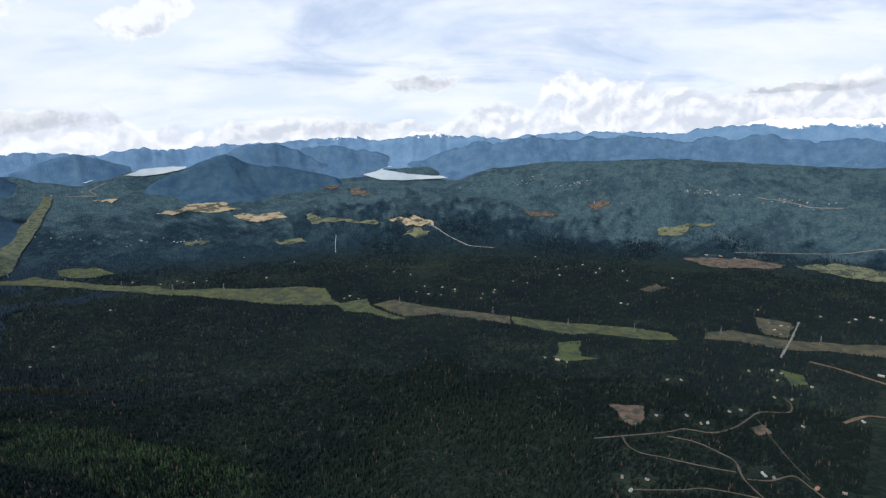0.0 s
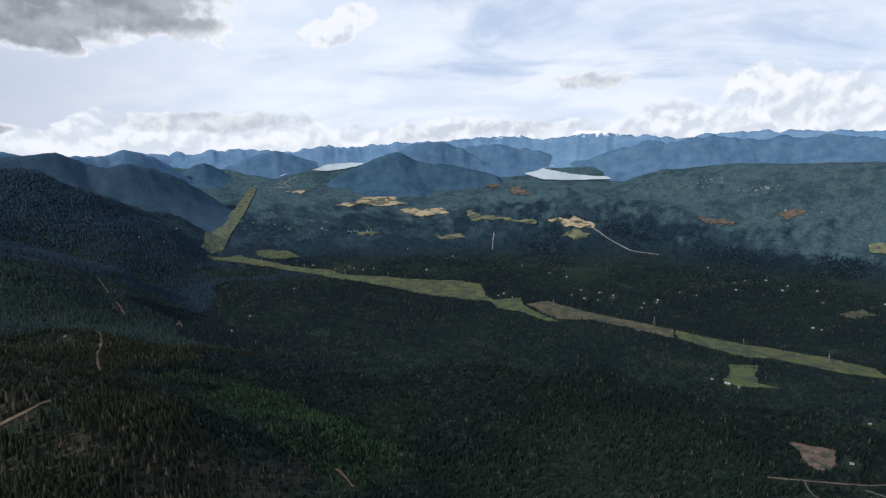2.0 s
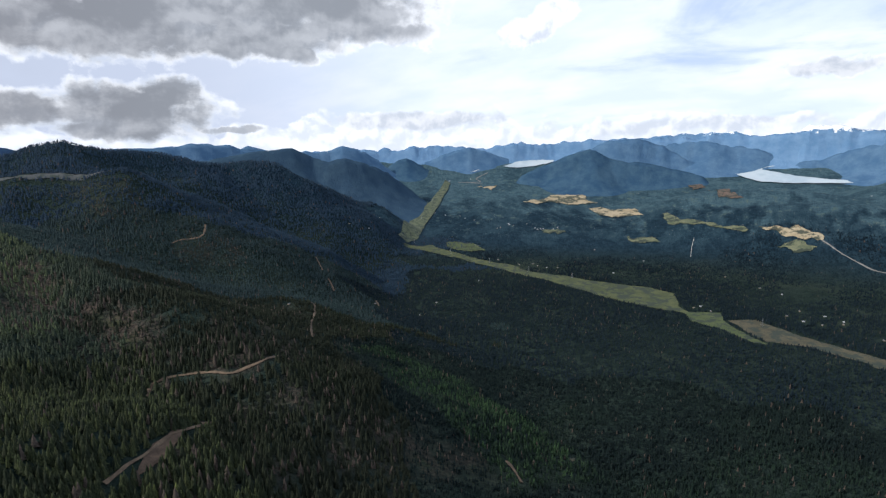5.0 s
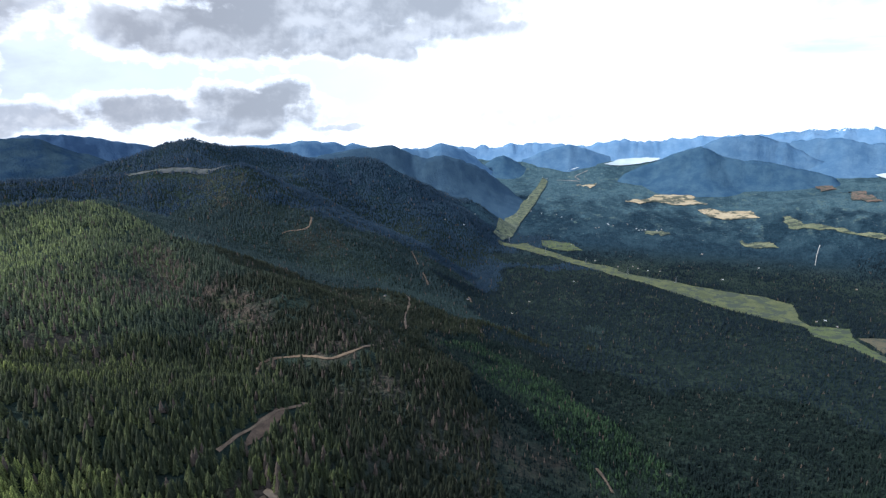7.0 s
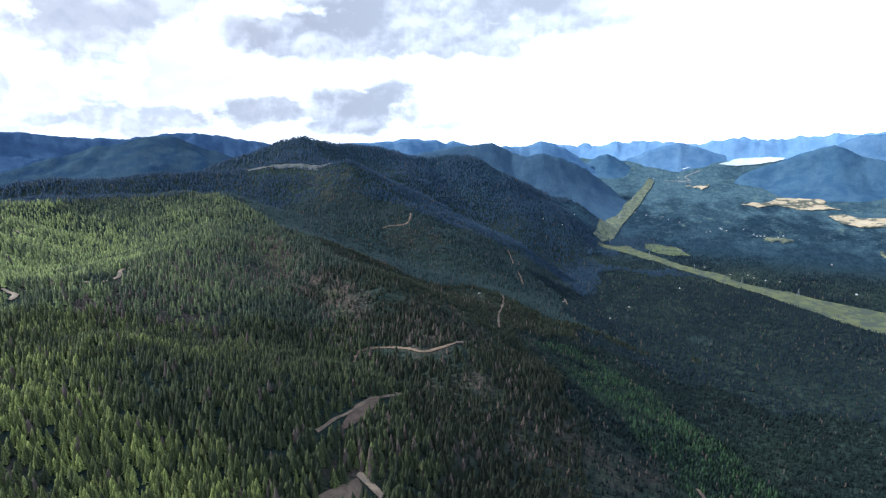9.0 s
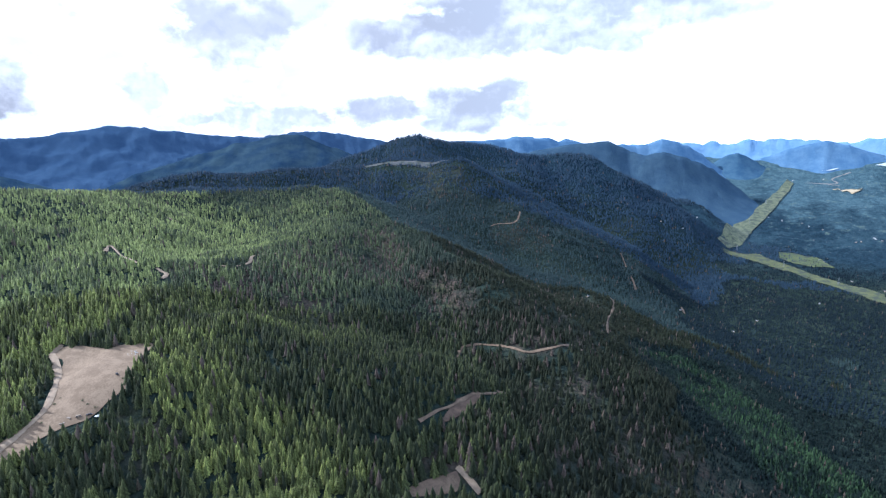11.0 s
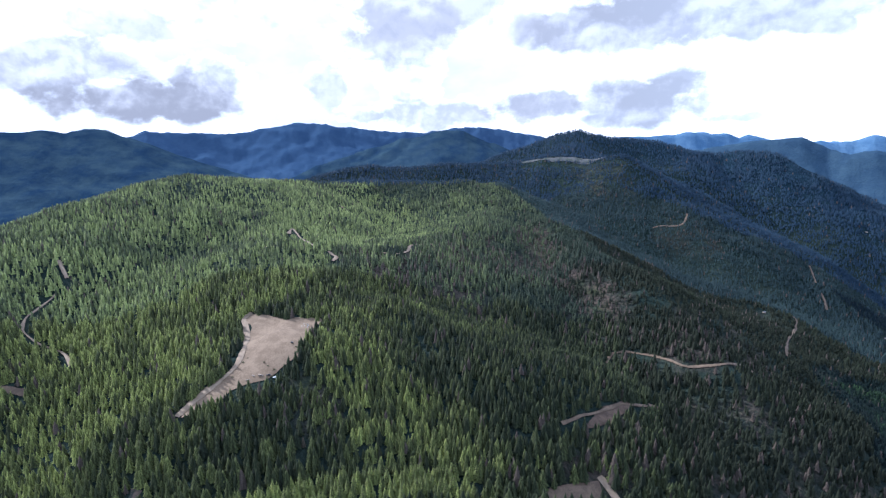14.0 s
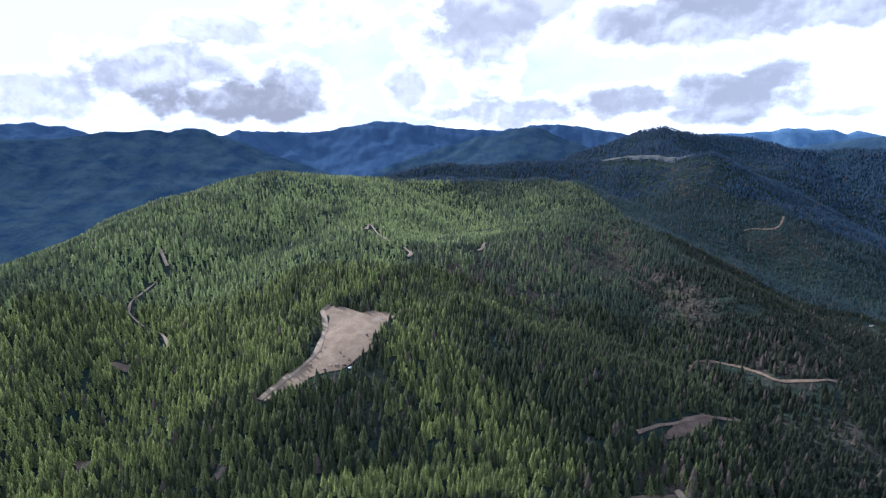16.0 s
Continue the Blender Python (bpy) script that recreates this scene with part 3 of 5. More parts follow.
way("gravel_road", ROADBED, 6.5, "pale dusty road along the gravel clearing", [(-793, -209), (-773, -215), (-737, -203), (-690, -192), (-637, -189), (-614, -200), (-594, -216), (-574, -228), (-558, -235)])
way("gravel_road", ASPHALT, 9, "pale road far along the valley floor", [(-2363, 3681), (-2304, 3737), (-2372, 3794), (-2352, 3944)])
way("gravel_road", ASPHALT, 8, "pale strip of road and yards in the valley", [(-2447, 3637), (-2363, 3681), (-2264, 3700)])
way("gravel_road", ASPHALT, 10, "pale village street beyond the plain", [(1816, 2971), (1937, 2859), (1998, 2765), (2102, 2700)])
opening("bare_ground", CUTOVER, "pale logged shoulder below the wooded peak", [(-2320, 578), (-2246, 686), (-2153, 801), (-2059, 899), (-2035, 897), (-2122, 789), (-2213, 676), (-2292, 580)])
opening("bare_ground", GRAVEL, "small pale landing beside the forest road", [(-626, 331), (-628, 353), (-617, 344), (-614, 328)])
opening("bare_ground", DRY, "pale bare spot on the lower slope", [(-341, 861), (-334, 872), (-327, 856), (-333, 841)])
way("gravel_road", ROADBED, 6, "pale track leaving the young conifers", [(-1000, -585), (-977, -568), (-955, -550)])
way("gravel_road", GRAVEL, 6, "lower bend of the pale slope track", [(-1361, 1218), (-1333, 1206), (-1294, 1181)])
way("gravel_road", GRAVEL, 6, "short pale driveway on the lower slope", [(-1229, 1310), (-1188, 1279)])
way("gravel_road", LANE, 4.3, "grey service road along the foot of the corridor", [(-1777, 2195), (-1586, 2200), (-1380, 2177), (-1076, 2118)])
water("lake", "pale lake under far blue hills", [(-2295, 4088), (-2226, 4201), (-2184, 4247), (-1943, 4378), (-1960, 4333), (-2082, 4201), (-2173, 4131)])
water("lake", "long pale lake reaching into blue mountains", [(-775, 4628), (-661, 4690), (-468, 4721), (-282, 4738), (-366, 4680), (-436, 4636), (-215, 4543), (-26, 4478), (149, 4441), (111, 4403), (-162, 4371), (-391, 4377), (-466, 4436), (-595, 4539)])
water("lake", "small bright pond on the valley floor", [(-2518, 3881), (-2486, 3927), (-2434, 3939), (-2452, 3889), (-2489, 3864)])

WHITE_PLOTS = [(-325, 1985), (847, 1255), (562, 1016), (882, 1004), (325, 809), (-1500, 2377), (-1008, 2205), (-722, 2260), (-665, 2512), (-25, 1994), (724, 2282), (968, 2106), (659, 1822), (1065, 1559), (1024, 1527), (1352, 2338), (-104, 2278), (1321, 1588), (970, 3213), (1122, 3167), (197, 3839), (-1170, 1882), (-1853, 1947), (-2017, 2210), (-2031, 2860), (-1882, 2865), (-2120, 2870)]
TAN_PLOTS = [(-342, 1958), (-286, 1947), (295, 1372), (347, 1340), (583, 827), (674, 782), (788, 1255), (859, 1236), (826, 1200), (883, 1160), (547, 1014), (798, 1104), (766, 1116), (323, 846), (364, 836), (469, 1053), (746, 990), (630, 1056), (533, 1048), (657, 1061), (564, 1218), (597, 1215), (-1475, 2368), (-1056, 2212), (-1087, 2228), (-964, 2226), (-1266, 2213), (-1139, 2189), (-934, 2610), (-73, 2027), (-41, 2105), (24, 1984), (591, 2341), (546, 2310), (323, 2141), (376, 2111), (678, 1809), (1086, 1715), (1043, 1585), (1081, 1548)]
OUTLYING_PLOTS = [(1020, 1488), (1388, 2311), (182, 1976), (226, 1991), (-180, 2325), (78, 2023), (-313, 2419), (1238, 1629), (1386, 1570), (1284, 1567), (455, 3147), (1055, 3161), (1190, 3167), (275, 3820), (350, 3779), (-1571, 1659), (-1207, 1281), (-1136, 875), (-1101, 1389), (-1148, 1549), (-1899, 1860), (-2743, 3168), (-1940, 2896), (-1803, 2855)]
METAL_PLOTS = [(326, 1355), (1085, 1205), (1260, 2413), (1310, 2379), (1379, 1595)]
RED_PLOTS = [(637, 796)]
LONG_PLOTS = [(572, 838)]
VILLAGES = [  # centre, spread along and across, number of houses
    (671, 3727, 120, 72, 16),
    (894, 3528, 122, 28, 18),
    (1629, 3111, 144, 26, 30),
    (1963, 2827, 186, 60, 18),
    (-2422, 3687, 175, 48, 8),
    (-1448, 2870, 207, 72, 12),
    (120, 1998, 124, 84, 4),
    (646, 2311, 289, 246, 6),
]
TOWERS = [
    (194, 1741),
    (417, 1609),
    (604, 1545),
    (845, 1499),
    (1077, 1404),
    (-129, 1883),
    (-1275, 2148),
    (-1521, 2181),
    (-1778, 2215),
    (-2098, 2693),
    (-2309, 3090),
    (-1051, 2108),
    (-844, 2100),
]
ON_CLEARING = {'car': [(-658, -127)], 'van': [(-604.3, -155.2)], 'truck': [(-604.3, -146.0)], 'trailer': [(-600.3, -137.9)], 'heap': [(-728, -121)], 'b': [(-643.5, -178.5), (-636.1, -182.5), (-611.2, -188.7), (-620.1, -149.9), (-613.9, -141.7), (-626.9, -155.4), (-618.2, -131.4), (-580.4, -198.6), (-579.1, -208.3), (-649.1, -120.5)], 'log': [(-605.8, -164.6), (-600.5, -168.8)]}

# young growth, and sunlit ground painted as bright growth: share of it, outline
YOUNG_SUNLIT_STANDS = [
    (0.95, [(-824, -710), (-960, -714), (-1121, -704), (-1299, -670), (-1494, -607), (-1527, -540), (-1622, -489), (-1806, -319), (-2055, -63), (-1850, 70), (-1640, 130), (-1318, 96), (-1151, 35), (-1083, -106), (-980, -108), (-834, -139), (-789, -202), (-761, -213), (-689, -202), (-619, -205), (-575, -233), (-543, -312), (-390, -240), (-330, -330), (-420, -600), (-700, -720)]),
    (1.0, [(-825, -108), (-749, -39), (-666, 17), (-579, 62), (-499, 121), (-455, 138), (-473, -37), (-527, -69), (-600, -84), (-671, -99)]),
    (0.5, [(-499, 121), (-499, 211), (-448, 253), (-448, 130)]),
    (0.75, [(-729, 758), (-733, 912), (-602, 945), (-465, 939), (-328, 883), (-283, 840), (-343, 633), (-425, 671), (-586, 730)]),
    (0.7, [(-811, 740), (-838, 933), (-624, 978), (-627, 896), (-769, 874)]),
]

# thin, burnt or rocky ground: how open it is, outline
OPEN_SLOPES = [
    (0.75, [(-1423, 316), (-1414, 409), (-1157, 430), (-938, 431), (-803, 401), (-833, 330), (-997, 322), (-1152, 292)]),
    (0.5, [(-1056, -95), (-1158, 117), (-980, 180), (-825, 206), (-890, 103), (-908, -7)]),
    (0.75, [(-614, -132), (-599, -90), (-536, -81), (-532, -111)]),
    (0.5, [(-652, 438), (-622, 534), (-546, 529), (-508, 629), (-458, 621), (-464, 450), (-548, 432)]),
    (0.3, [(-2153, 751), (-2056, 789), (-1951, 890), (-1813, 873), (-1814, 762), (-1942, 746)]),
    (0.65, [(-547, 231), (-519, 254), (-495, 229), (-525, 222)]),
    (0.3, [(-1687, 922), (-1640, 1028), (-1450, 954), (-1508, 828), (-1613, 799)]),
    (0.5, [(-456, 568), (-425, 671), (-378, 629), (-416, 494)]),
    (0.45, [(-569, 353), (-500, 472), (-439, 394), (-473, 304)]),
]


def inside(px, py, outline):
    """Which places lie inside an outline."""
    hit = np.zeros(len(px), bool)
    for (ax, ay), (bx, by) in zip(outline, outline[1:] + outline[:1]):
        hit ^= ((ay > py) != (by > py)) & (px < (bx - ax) * (py - ay) / ((by - ay) or 1e-9) + ax)
    return hit


def zoned(x, y, zones, ragged):
    """Largest value of the zones that hold each place; their edges wander by about that many metres."""
    value = np.zeros(x.shape)
    for k in range(3):
        px = x + ragged * (fbm(x + 61 * k, y, 90, 4) + 0.5 * (k - 1))
        py = y + ragged * (fbm(x, y + 83 * k, 90, 4) + 0.5 * (1 - k))
        layer = np.zeros(x.shape)
        for v, outline in zones:
            layer = np.maximum(layer, v * inside(px, py, outline))
        value = value + layer / 3
    return value

# house plots: x, y, turn, clear reach
PLOTS = []
rnd_plots = random.Random(5)
for plots in (WHITE_PLOTS, TAN_PLOTS, OUTLYING_PLOTS, METAL_PLOTS, RED_PLOTS, LONG_PLOTS):
    for px, py in plots:
        PLOTS.append((px, py, rnd_plots.uniform(0, 3.14), 15 if plots is not LONG_PLOTS else 26))
for cx, cy, along, across, count in VILLAGES:
    a = math.atan2(cx, cy)
    for k in range(count):
        u, v = rnd_plots.uniform(-along, along), rnd_plots.uniform(-across, across)
        PLOTS.append((cx + u * math.cos(a) + v * math.sin(a), cy - u * math.sin(a) + v * math.cos(a), rnd_plots.uniform(0, 3.14), 16))

# stretch of the near slope whose trees are built one by one: azimuths and distances
NEAR_TREES = (80, 112, 440, 475)

# ---- the ground sheet ----


def mesh_object(name, verts, faces, mat, floats=None, smooth=False):
    """An object from arrays of corners and of triangles or quads."""
    me = bpy.data.meshes.new(name)
    n, k = faces.shape
    me.vertices.add(len(verts))
    me.vertices.foreach_set("co", np.ascontiguousarray(verts, np.float32).ravel())
    me.loops.add(n * k)
    me.loops.foreach_set("vertex_index", np.ascontiguousarray(faces, np.int32).ravel())
    me.polygons.add(n)
    me.polygons.foreach_set("loop_start", np.arange(0, n * k, k, dtype=np.int32))
    if smooth:
        me.polygons.foreach_set("use_smooth", np.ones(n, bool))
    for key, values in (floats or {}).items():
        me.attributes.new(key, "FLOAT", "POINT").data.foreach_set("value", np.ascontiguousarray(values, np.float32))
    me.update(calc_edges=True)
    me.materials.append(mat)
    return new(name, me)


def bareness(x, y):
    """0 under closed forest to 1 on open scree, dry grass and cut blocks; only on the home slopes."""
    r, h = np.hypot(x, y), height(x, y)
    az = np.degrees(np.arctan2(-x, y))
    slope = np.clip((h - 60) / 120, 0, 1) * np.clip((92 - az) / 10, 0, 1) * np.clip((az - 24) / 16, 0, 1)
    patch = fbm(x + 40, y - 90, 150, 5) + 0.6 * fbm(x, y, 40, 3)
    spots = zoned(x, y, OPEN_SLOPES, 28) * np.clip(0.75 + 0.9 * fbm(x, y, 45, 4), 0, 1.25)
    return np.clip(np.maximum(spots, np.clip((patch - 0.1) * 1.1, 0, 0.62) * slope * np.clip((1550 - r) / 350, 0, 1)), 0, 1)


def grid(az, radii):
    a, r = np.meshgrid(np.radians(az), radii, indexing="ij")
    x, y = -np.sin(a) * r, np.cos(a) * r
    return x.ravel(), y.ravel()


def quads(na, nr, closed=False):
    i, j = np.meshgrid(np.arange(na if closed else na - 1), np.arange(nr - 1), indexing="ij")
    i2 = (i + 1) % na
    return np.stack([i * nr + j, i * nr + j + 1, i2 * nr + j + 1, i2 * nr + j], -1).reshape(-1, 4)


azimuths = np.concatenate([np.arange(-46, 136, 0.22), np.arange(136, 314, 2.0)])
radii = np.concatenate([[0.02, 60, 120], 160 * (4925 / 160) ** (np.arange(205) / 204)])
gx, gy = grid(azimuths, radii)
gz = height(gx, gy)
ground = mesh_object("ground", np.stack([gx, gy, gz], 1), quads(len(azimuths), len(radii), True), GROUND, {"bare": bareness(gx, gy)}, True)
tagged(ground, "forested ridge slopes falling to a broad green valley floor", "ground", kind="structure")

# ---- far ranges behind the valley ----


def flank(x, y, line, slope, floor):
    """Height of a mountain whose sides ease out into the floor from a narrow crest."""
    best = floor - 45
    for (ax, ay, az), (bx, by, bz) in zip(line[:-1], line[1:]):
        dx, dy = bx - ax, by - ay
        s = np.clip(((x - ax) * dx + (y - ay) * dy) / (dx * dx + dy * dy), 0, 1)
        d = np.hypot(x - ax - s * dx, y - ay - s * dy)
        tall = np.maximum(az + (bz - az) * s - floor, 1.0)
        best = np.maximum(best, floor - 45 + (tall + 45) * np.exp(-slope * d * d / (d + 25) / (tall + 45)))
    return best


def range_mesh(name, points, slope, mat, label, lump=1.0):
    """A mountain range round its crest line, rising out of the ground sheet, with spurs and gullies on its flanks."""
    line = crest(points)
    slope *= 1.9 if slope > 0.6 else 1.25
    tall = max(p[2] - float(valley(np.array([p[0]]), np.array([p[1]]))[0]) for p in line)
    az = np.arange(min(p[0] for p in points) - 9, max(p[0] for p in points) + 9, 0.13)
    near = min(p[1] for p in points) - 3.6 * tall / slope - 150
    rr = np.linspace(near, 4935, int((4935 - near) / 26) + 2)
    x, y = grid(az, rr)
    bend = 46 * lump
    wx = x + bend * fbm(x, y, 330, 5)
    wy = y + bend * fbm(x + 700, y + 300, 330, 5)
    floor = valley(x, y) - 14
    z = flank(wx, wy, line, slope, floor)
    rise = np.clip((z - floor) / 110, 0, 1)
    z = z + rise * lump * (14 * fbm(x, y, 150, 6) - 34 * np.abs(fbm(x + 80, y, 210, 5)) + 12)
    z = np.maximum(z, floor - 40)
    f = quads(len(az), len(rr))
    f = f[(z[f] > floor[f] - 8).any(1)]
    used, flat = np.unique(f, return_inverse=True)
    ob = mesh_object(name, np.stack([x[used], y[used], z[used]], 1), flat.reshape(f.shape), mat, smooth=True)
    return tagged(ob, label, "mountain", kind="structure")


# forest colours bluer and paler from range to range: haze painted in
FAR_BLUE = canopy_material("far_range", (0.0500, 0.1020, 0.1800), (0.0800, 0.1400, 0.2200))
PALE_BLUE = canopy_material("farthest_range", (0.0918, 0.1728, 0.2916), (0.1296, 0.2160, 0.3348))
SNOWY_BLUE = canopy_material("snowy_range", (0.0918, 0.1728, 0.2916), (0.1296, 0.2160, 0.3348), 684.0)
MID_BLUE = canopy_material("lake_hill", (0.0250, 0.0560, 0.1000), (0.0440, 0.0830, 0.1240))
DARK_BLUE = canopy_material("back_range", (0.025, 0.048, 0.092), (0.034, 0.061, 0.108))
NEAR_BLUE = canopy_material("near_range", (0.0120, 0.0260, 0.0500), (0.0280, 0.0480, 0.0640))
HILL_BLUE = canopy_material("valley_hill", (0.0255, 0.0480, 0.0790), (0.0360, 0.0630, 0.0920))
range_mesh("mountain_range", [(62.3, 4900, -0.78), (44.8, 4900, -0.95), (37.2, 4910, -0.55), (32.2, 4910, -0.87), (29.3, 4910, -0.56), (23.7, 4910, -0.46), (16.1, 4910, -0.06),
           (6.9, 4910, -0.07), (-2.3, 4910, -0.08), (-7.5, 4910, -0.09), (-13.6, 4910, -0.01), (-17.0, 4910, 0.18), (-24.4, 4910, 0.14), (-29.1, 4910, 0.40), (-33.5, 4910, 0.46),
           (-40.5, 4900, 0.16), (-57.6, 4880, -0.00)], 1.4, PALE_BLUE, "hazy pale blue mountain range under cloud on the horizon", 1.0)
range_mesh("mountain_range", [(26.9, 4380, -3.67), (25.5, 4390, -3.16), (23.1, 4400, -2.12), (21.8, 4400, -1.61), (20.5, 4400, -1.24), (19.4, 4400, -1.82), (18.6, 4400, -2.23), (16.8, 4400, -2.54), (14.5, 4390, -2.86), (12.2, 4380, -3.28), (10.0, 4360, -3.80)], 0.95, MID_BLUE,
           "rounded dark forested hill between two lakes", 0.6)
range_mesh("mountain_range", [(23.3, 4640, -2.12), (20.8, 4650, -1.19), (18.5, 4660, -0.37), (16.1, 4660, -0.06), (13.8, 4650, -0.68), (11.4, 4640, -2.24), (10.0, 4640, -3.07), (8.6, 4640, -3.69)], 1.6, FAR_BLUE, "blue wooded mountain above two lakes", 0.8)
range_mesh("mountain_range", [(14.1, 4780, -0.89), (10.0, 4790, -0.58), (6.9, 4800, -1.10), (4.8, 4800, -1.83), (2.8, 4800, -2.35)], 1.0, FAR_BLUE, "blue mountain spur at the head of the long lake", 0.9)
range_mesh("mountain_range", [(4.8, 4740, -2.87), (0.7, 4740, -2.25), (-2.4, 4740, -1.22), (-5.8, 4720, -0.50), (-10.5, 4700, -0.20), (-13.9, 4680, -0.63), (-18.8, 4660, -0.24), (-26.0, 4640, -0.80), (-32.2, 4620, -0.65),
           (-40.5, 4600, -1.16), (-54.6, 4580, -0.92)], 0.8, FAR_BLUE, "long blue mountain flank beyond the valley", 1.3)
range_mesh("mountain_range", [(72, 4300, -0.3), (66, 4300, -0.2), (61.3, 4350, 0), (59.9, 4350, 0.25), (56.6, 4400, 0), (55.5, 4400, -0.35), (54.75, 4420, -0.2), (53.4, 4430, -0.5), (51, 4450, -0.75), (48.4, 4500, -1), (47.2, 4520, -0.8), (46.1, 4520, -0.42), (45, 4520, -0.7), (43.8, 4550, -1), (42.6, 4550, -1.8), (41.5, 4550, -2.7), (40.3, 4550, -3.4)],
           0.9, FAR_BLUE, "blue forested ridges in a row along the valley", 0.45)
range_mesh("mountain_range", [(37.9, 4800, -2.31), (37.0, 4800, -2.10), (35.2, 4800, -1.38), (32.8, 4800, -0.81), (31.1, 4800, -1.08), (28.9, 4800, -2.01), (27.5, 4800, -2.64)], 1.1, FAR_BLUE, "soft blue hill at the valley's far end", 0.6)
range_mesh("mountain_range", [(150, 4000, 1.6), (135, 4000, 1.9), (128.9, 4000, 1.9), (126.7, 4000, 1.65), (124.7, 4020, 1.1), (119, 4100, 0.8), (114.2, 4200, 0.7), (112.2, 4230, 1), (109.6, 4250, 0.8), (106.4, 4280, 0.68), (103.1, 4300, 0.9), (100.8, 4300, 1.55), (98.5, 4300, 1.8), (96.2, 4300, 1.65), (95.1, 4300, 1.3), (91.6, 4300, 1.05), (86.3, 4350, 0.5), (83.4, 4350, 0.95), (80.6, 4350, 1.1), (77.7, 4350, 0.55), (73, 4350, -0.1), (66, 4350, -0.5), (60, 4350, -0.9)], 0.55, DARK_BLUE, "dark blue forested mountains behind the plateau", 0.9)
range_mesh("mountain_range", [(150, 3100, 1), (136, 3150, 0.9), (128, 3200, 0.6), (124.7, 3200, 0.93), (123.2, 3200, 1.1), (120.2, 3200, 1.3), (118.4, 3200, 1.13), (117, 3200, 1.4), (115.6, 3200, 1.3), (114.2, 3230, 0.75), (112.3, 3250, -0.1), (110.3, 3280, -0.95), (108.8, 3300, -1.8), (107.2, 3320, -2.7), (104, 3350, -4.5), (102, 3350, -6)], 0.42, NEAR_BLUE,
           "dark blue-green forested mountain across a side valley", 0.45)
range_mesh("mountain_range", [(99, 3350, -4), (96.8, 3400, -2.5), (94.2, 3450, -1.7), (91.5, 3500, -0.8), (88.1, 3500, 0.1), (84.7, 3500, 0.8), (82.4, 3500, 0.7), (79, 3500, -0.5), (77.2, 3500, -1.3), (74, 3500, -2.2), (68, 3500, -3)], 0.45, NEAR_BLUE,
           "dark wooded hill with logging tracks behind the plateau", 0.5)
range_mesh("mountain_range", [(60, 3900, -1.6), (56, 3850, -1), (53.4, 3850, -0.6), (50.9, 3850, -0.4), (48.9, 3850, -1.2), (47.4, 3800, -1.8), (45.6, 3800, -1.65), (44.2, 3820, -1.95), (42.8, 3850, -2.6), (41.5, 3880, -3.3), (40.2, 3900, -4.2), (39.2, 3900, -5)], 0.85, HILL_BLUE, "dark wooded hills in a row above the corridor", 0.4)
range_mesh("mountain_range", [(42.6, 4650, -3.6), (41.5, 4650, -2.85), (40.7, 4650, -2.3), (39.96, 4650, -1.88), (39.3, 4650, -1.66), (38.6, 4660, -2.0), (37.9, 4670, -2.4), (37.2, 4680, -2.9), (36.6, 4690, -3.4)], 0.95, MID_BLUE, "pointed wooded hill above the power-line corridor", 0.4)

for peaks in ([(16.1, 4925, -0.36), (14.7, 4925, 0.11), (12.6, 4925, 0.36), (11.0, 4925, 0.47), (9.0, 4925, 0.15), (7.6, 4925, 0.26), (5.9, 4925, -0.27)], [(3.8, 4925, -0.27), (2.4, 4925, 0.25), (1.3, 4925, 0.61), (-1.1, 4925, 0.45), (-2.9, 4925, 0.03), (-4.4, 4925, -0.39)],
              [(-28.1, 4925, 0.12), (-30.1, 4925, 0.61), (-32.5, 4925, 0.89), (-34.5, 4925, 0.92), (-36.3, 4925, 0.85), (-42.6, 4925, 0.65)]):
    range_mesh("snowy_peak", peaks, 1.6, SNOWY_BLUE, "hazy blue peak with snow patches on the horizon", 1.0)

# ---- forest ----


def conifer(tiers, points, seed):
    """Unit-high conifer crown: stacked ragged skirts of boughs. Corners and triangles."""
    rnd = np.random.RandomState(seed)
    verts, tris, tips = [], [], []
    for k in range(tiers):
        low, top = 0.06 + 0.80 * k / tiers, min(1.0, 0.06 + 0.80 * (k + 1) / tiers + 0.18)
        wide = 0.265 * (1 - 0.86 * k / tiers)
        first = len(verts)
        for i in range(points):
            a = 2 * math.pi * (i + 0.5 * (k % 2)) / points + rnd.uniform(-0.15, 0.15)
            w = wide * (1.0 if i % 2 == 0 else 0.62) * rnd.uniform(0.85, 1.15)
            verts.append((w * math.cos(a), w * math.sin(a), low + (0.0 if i % 2 == 0 else 0.035) + rnd.uniform(-0.012, 0.012)))
            # low values in the notches take the painted crown shade
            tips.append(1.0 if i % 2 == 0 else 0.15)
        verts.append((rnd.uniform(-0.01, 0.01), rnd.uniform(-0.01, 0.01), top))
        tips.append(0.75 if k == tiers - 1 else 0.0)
        tris += [(first + i, first + (i + 1) % points, first + points) for i in range(points)]
    return np.array(verts), np.array(tris), np.array(tips)


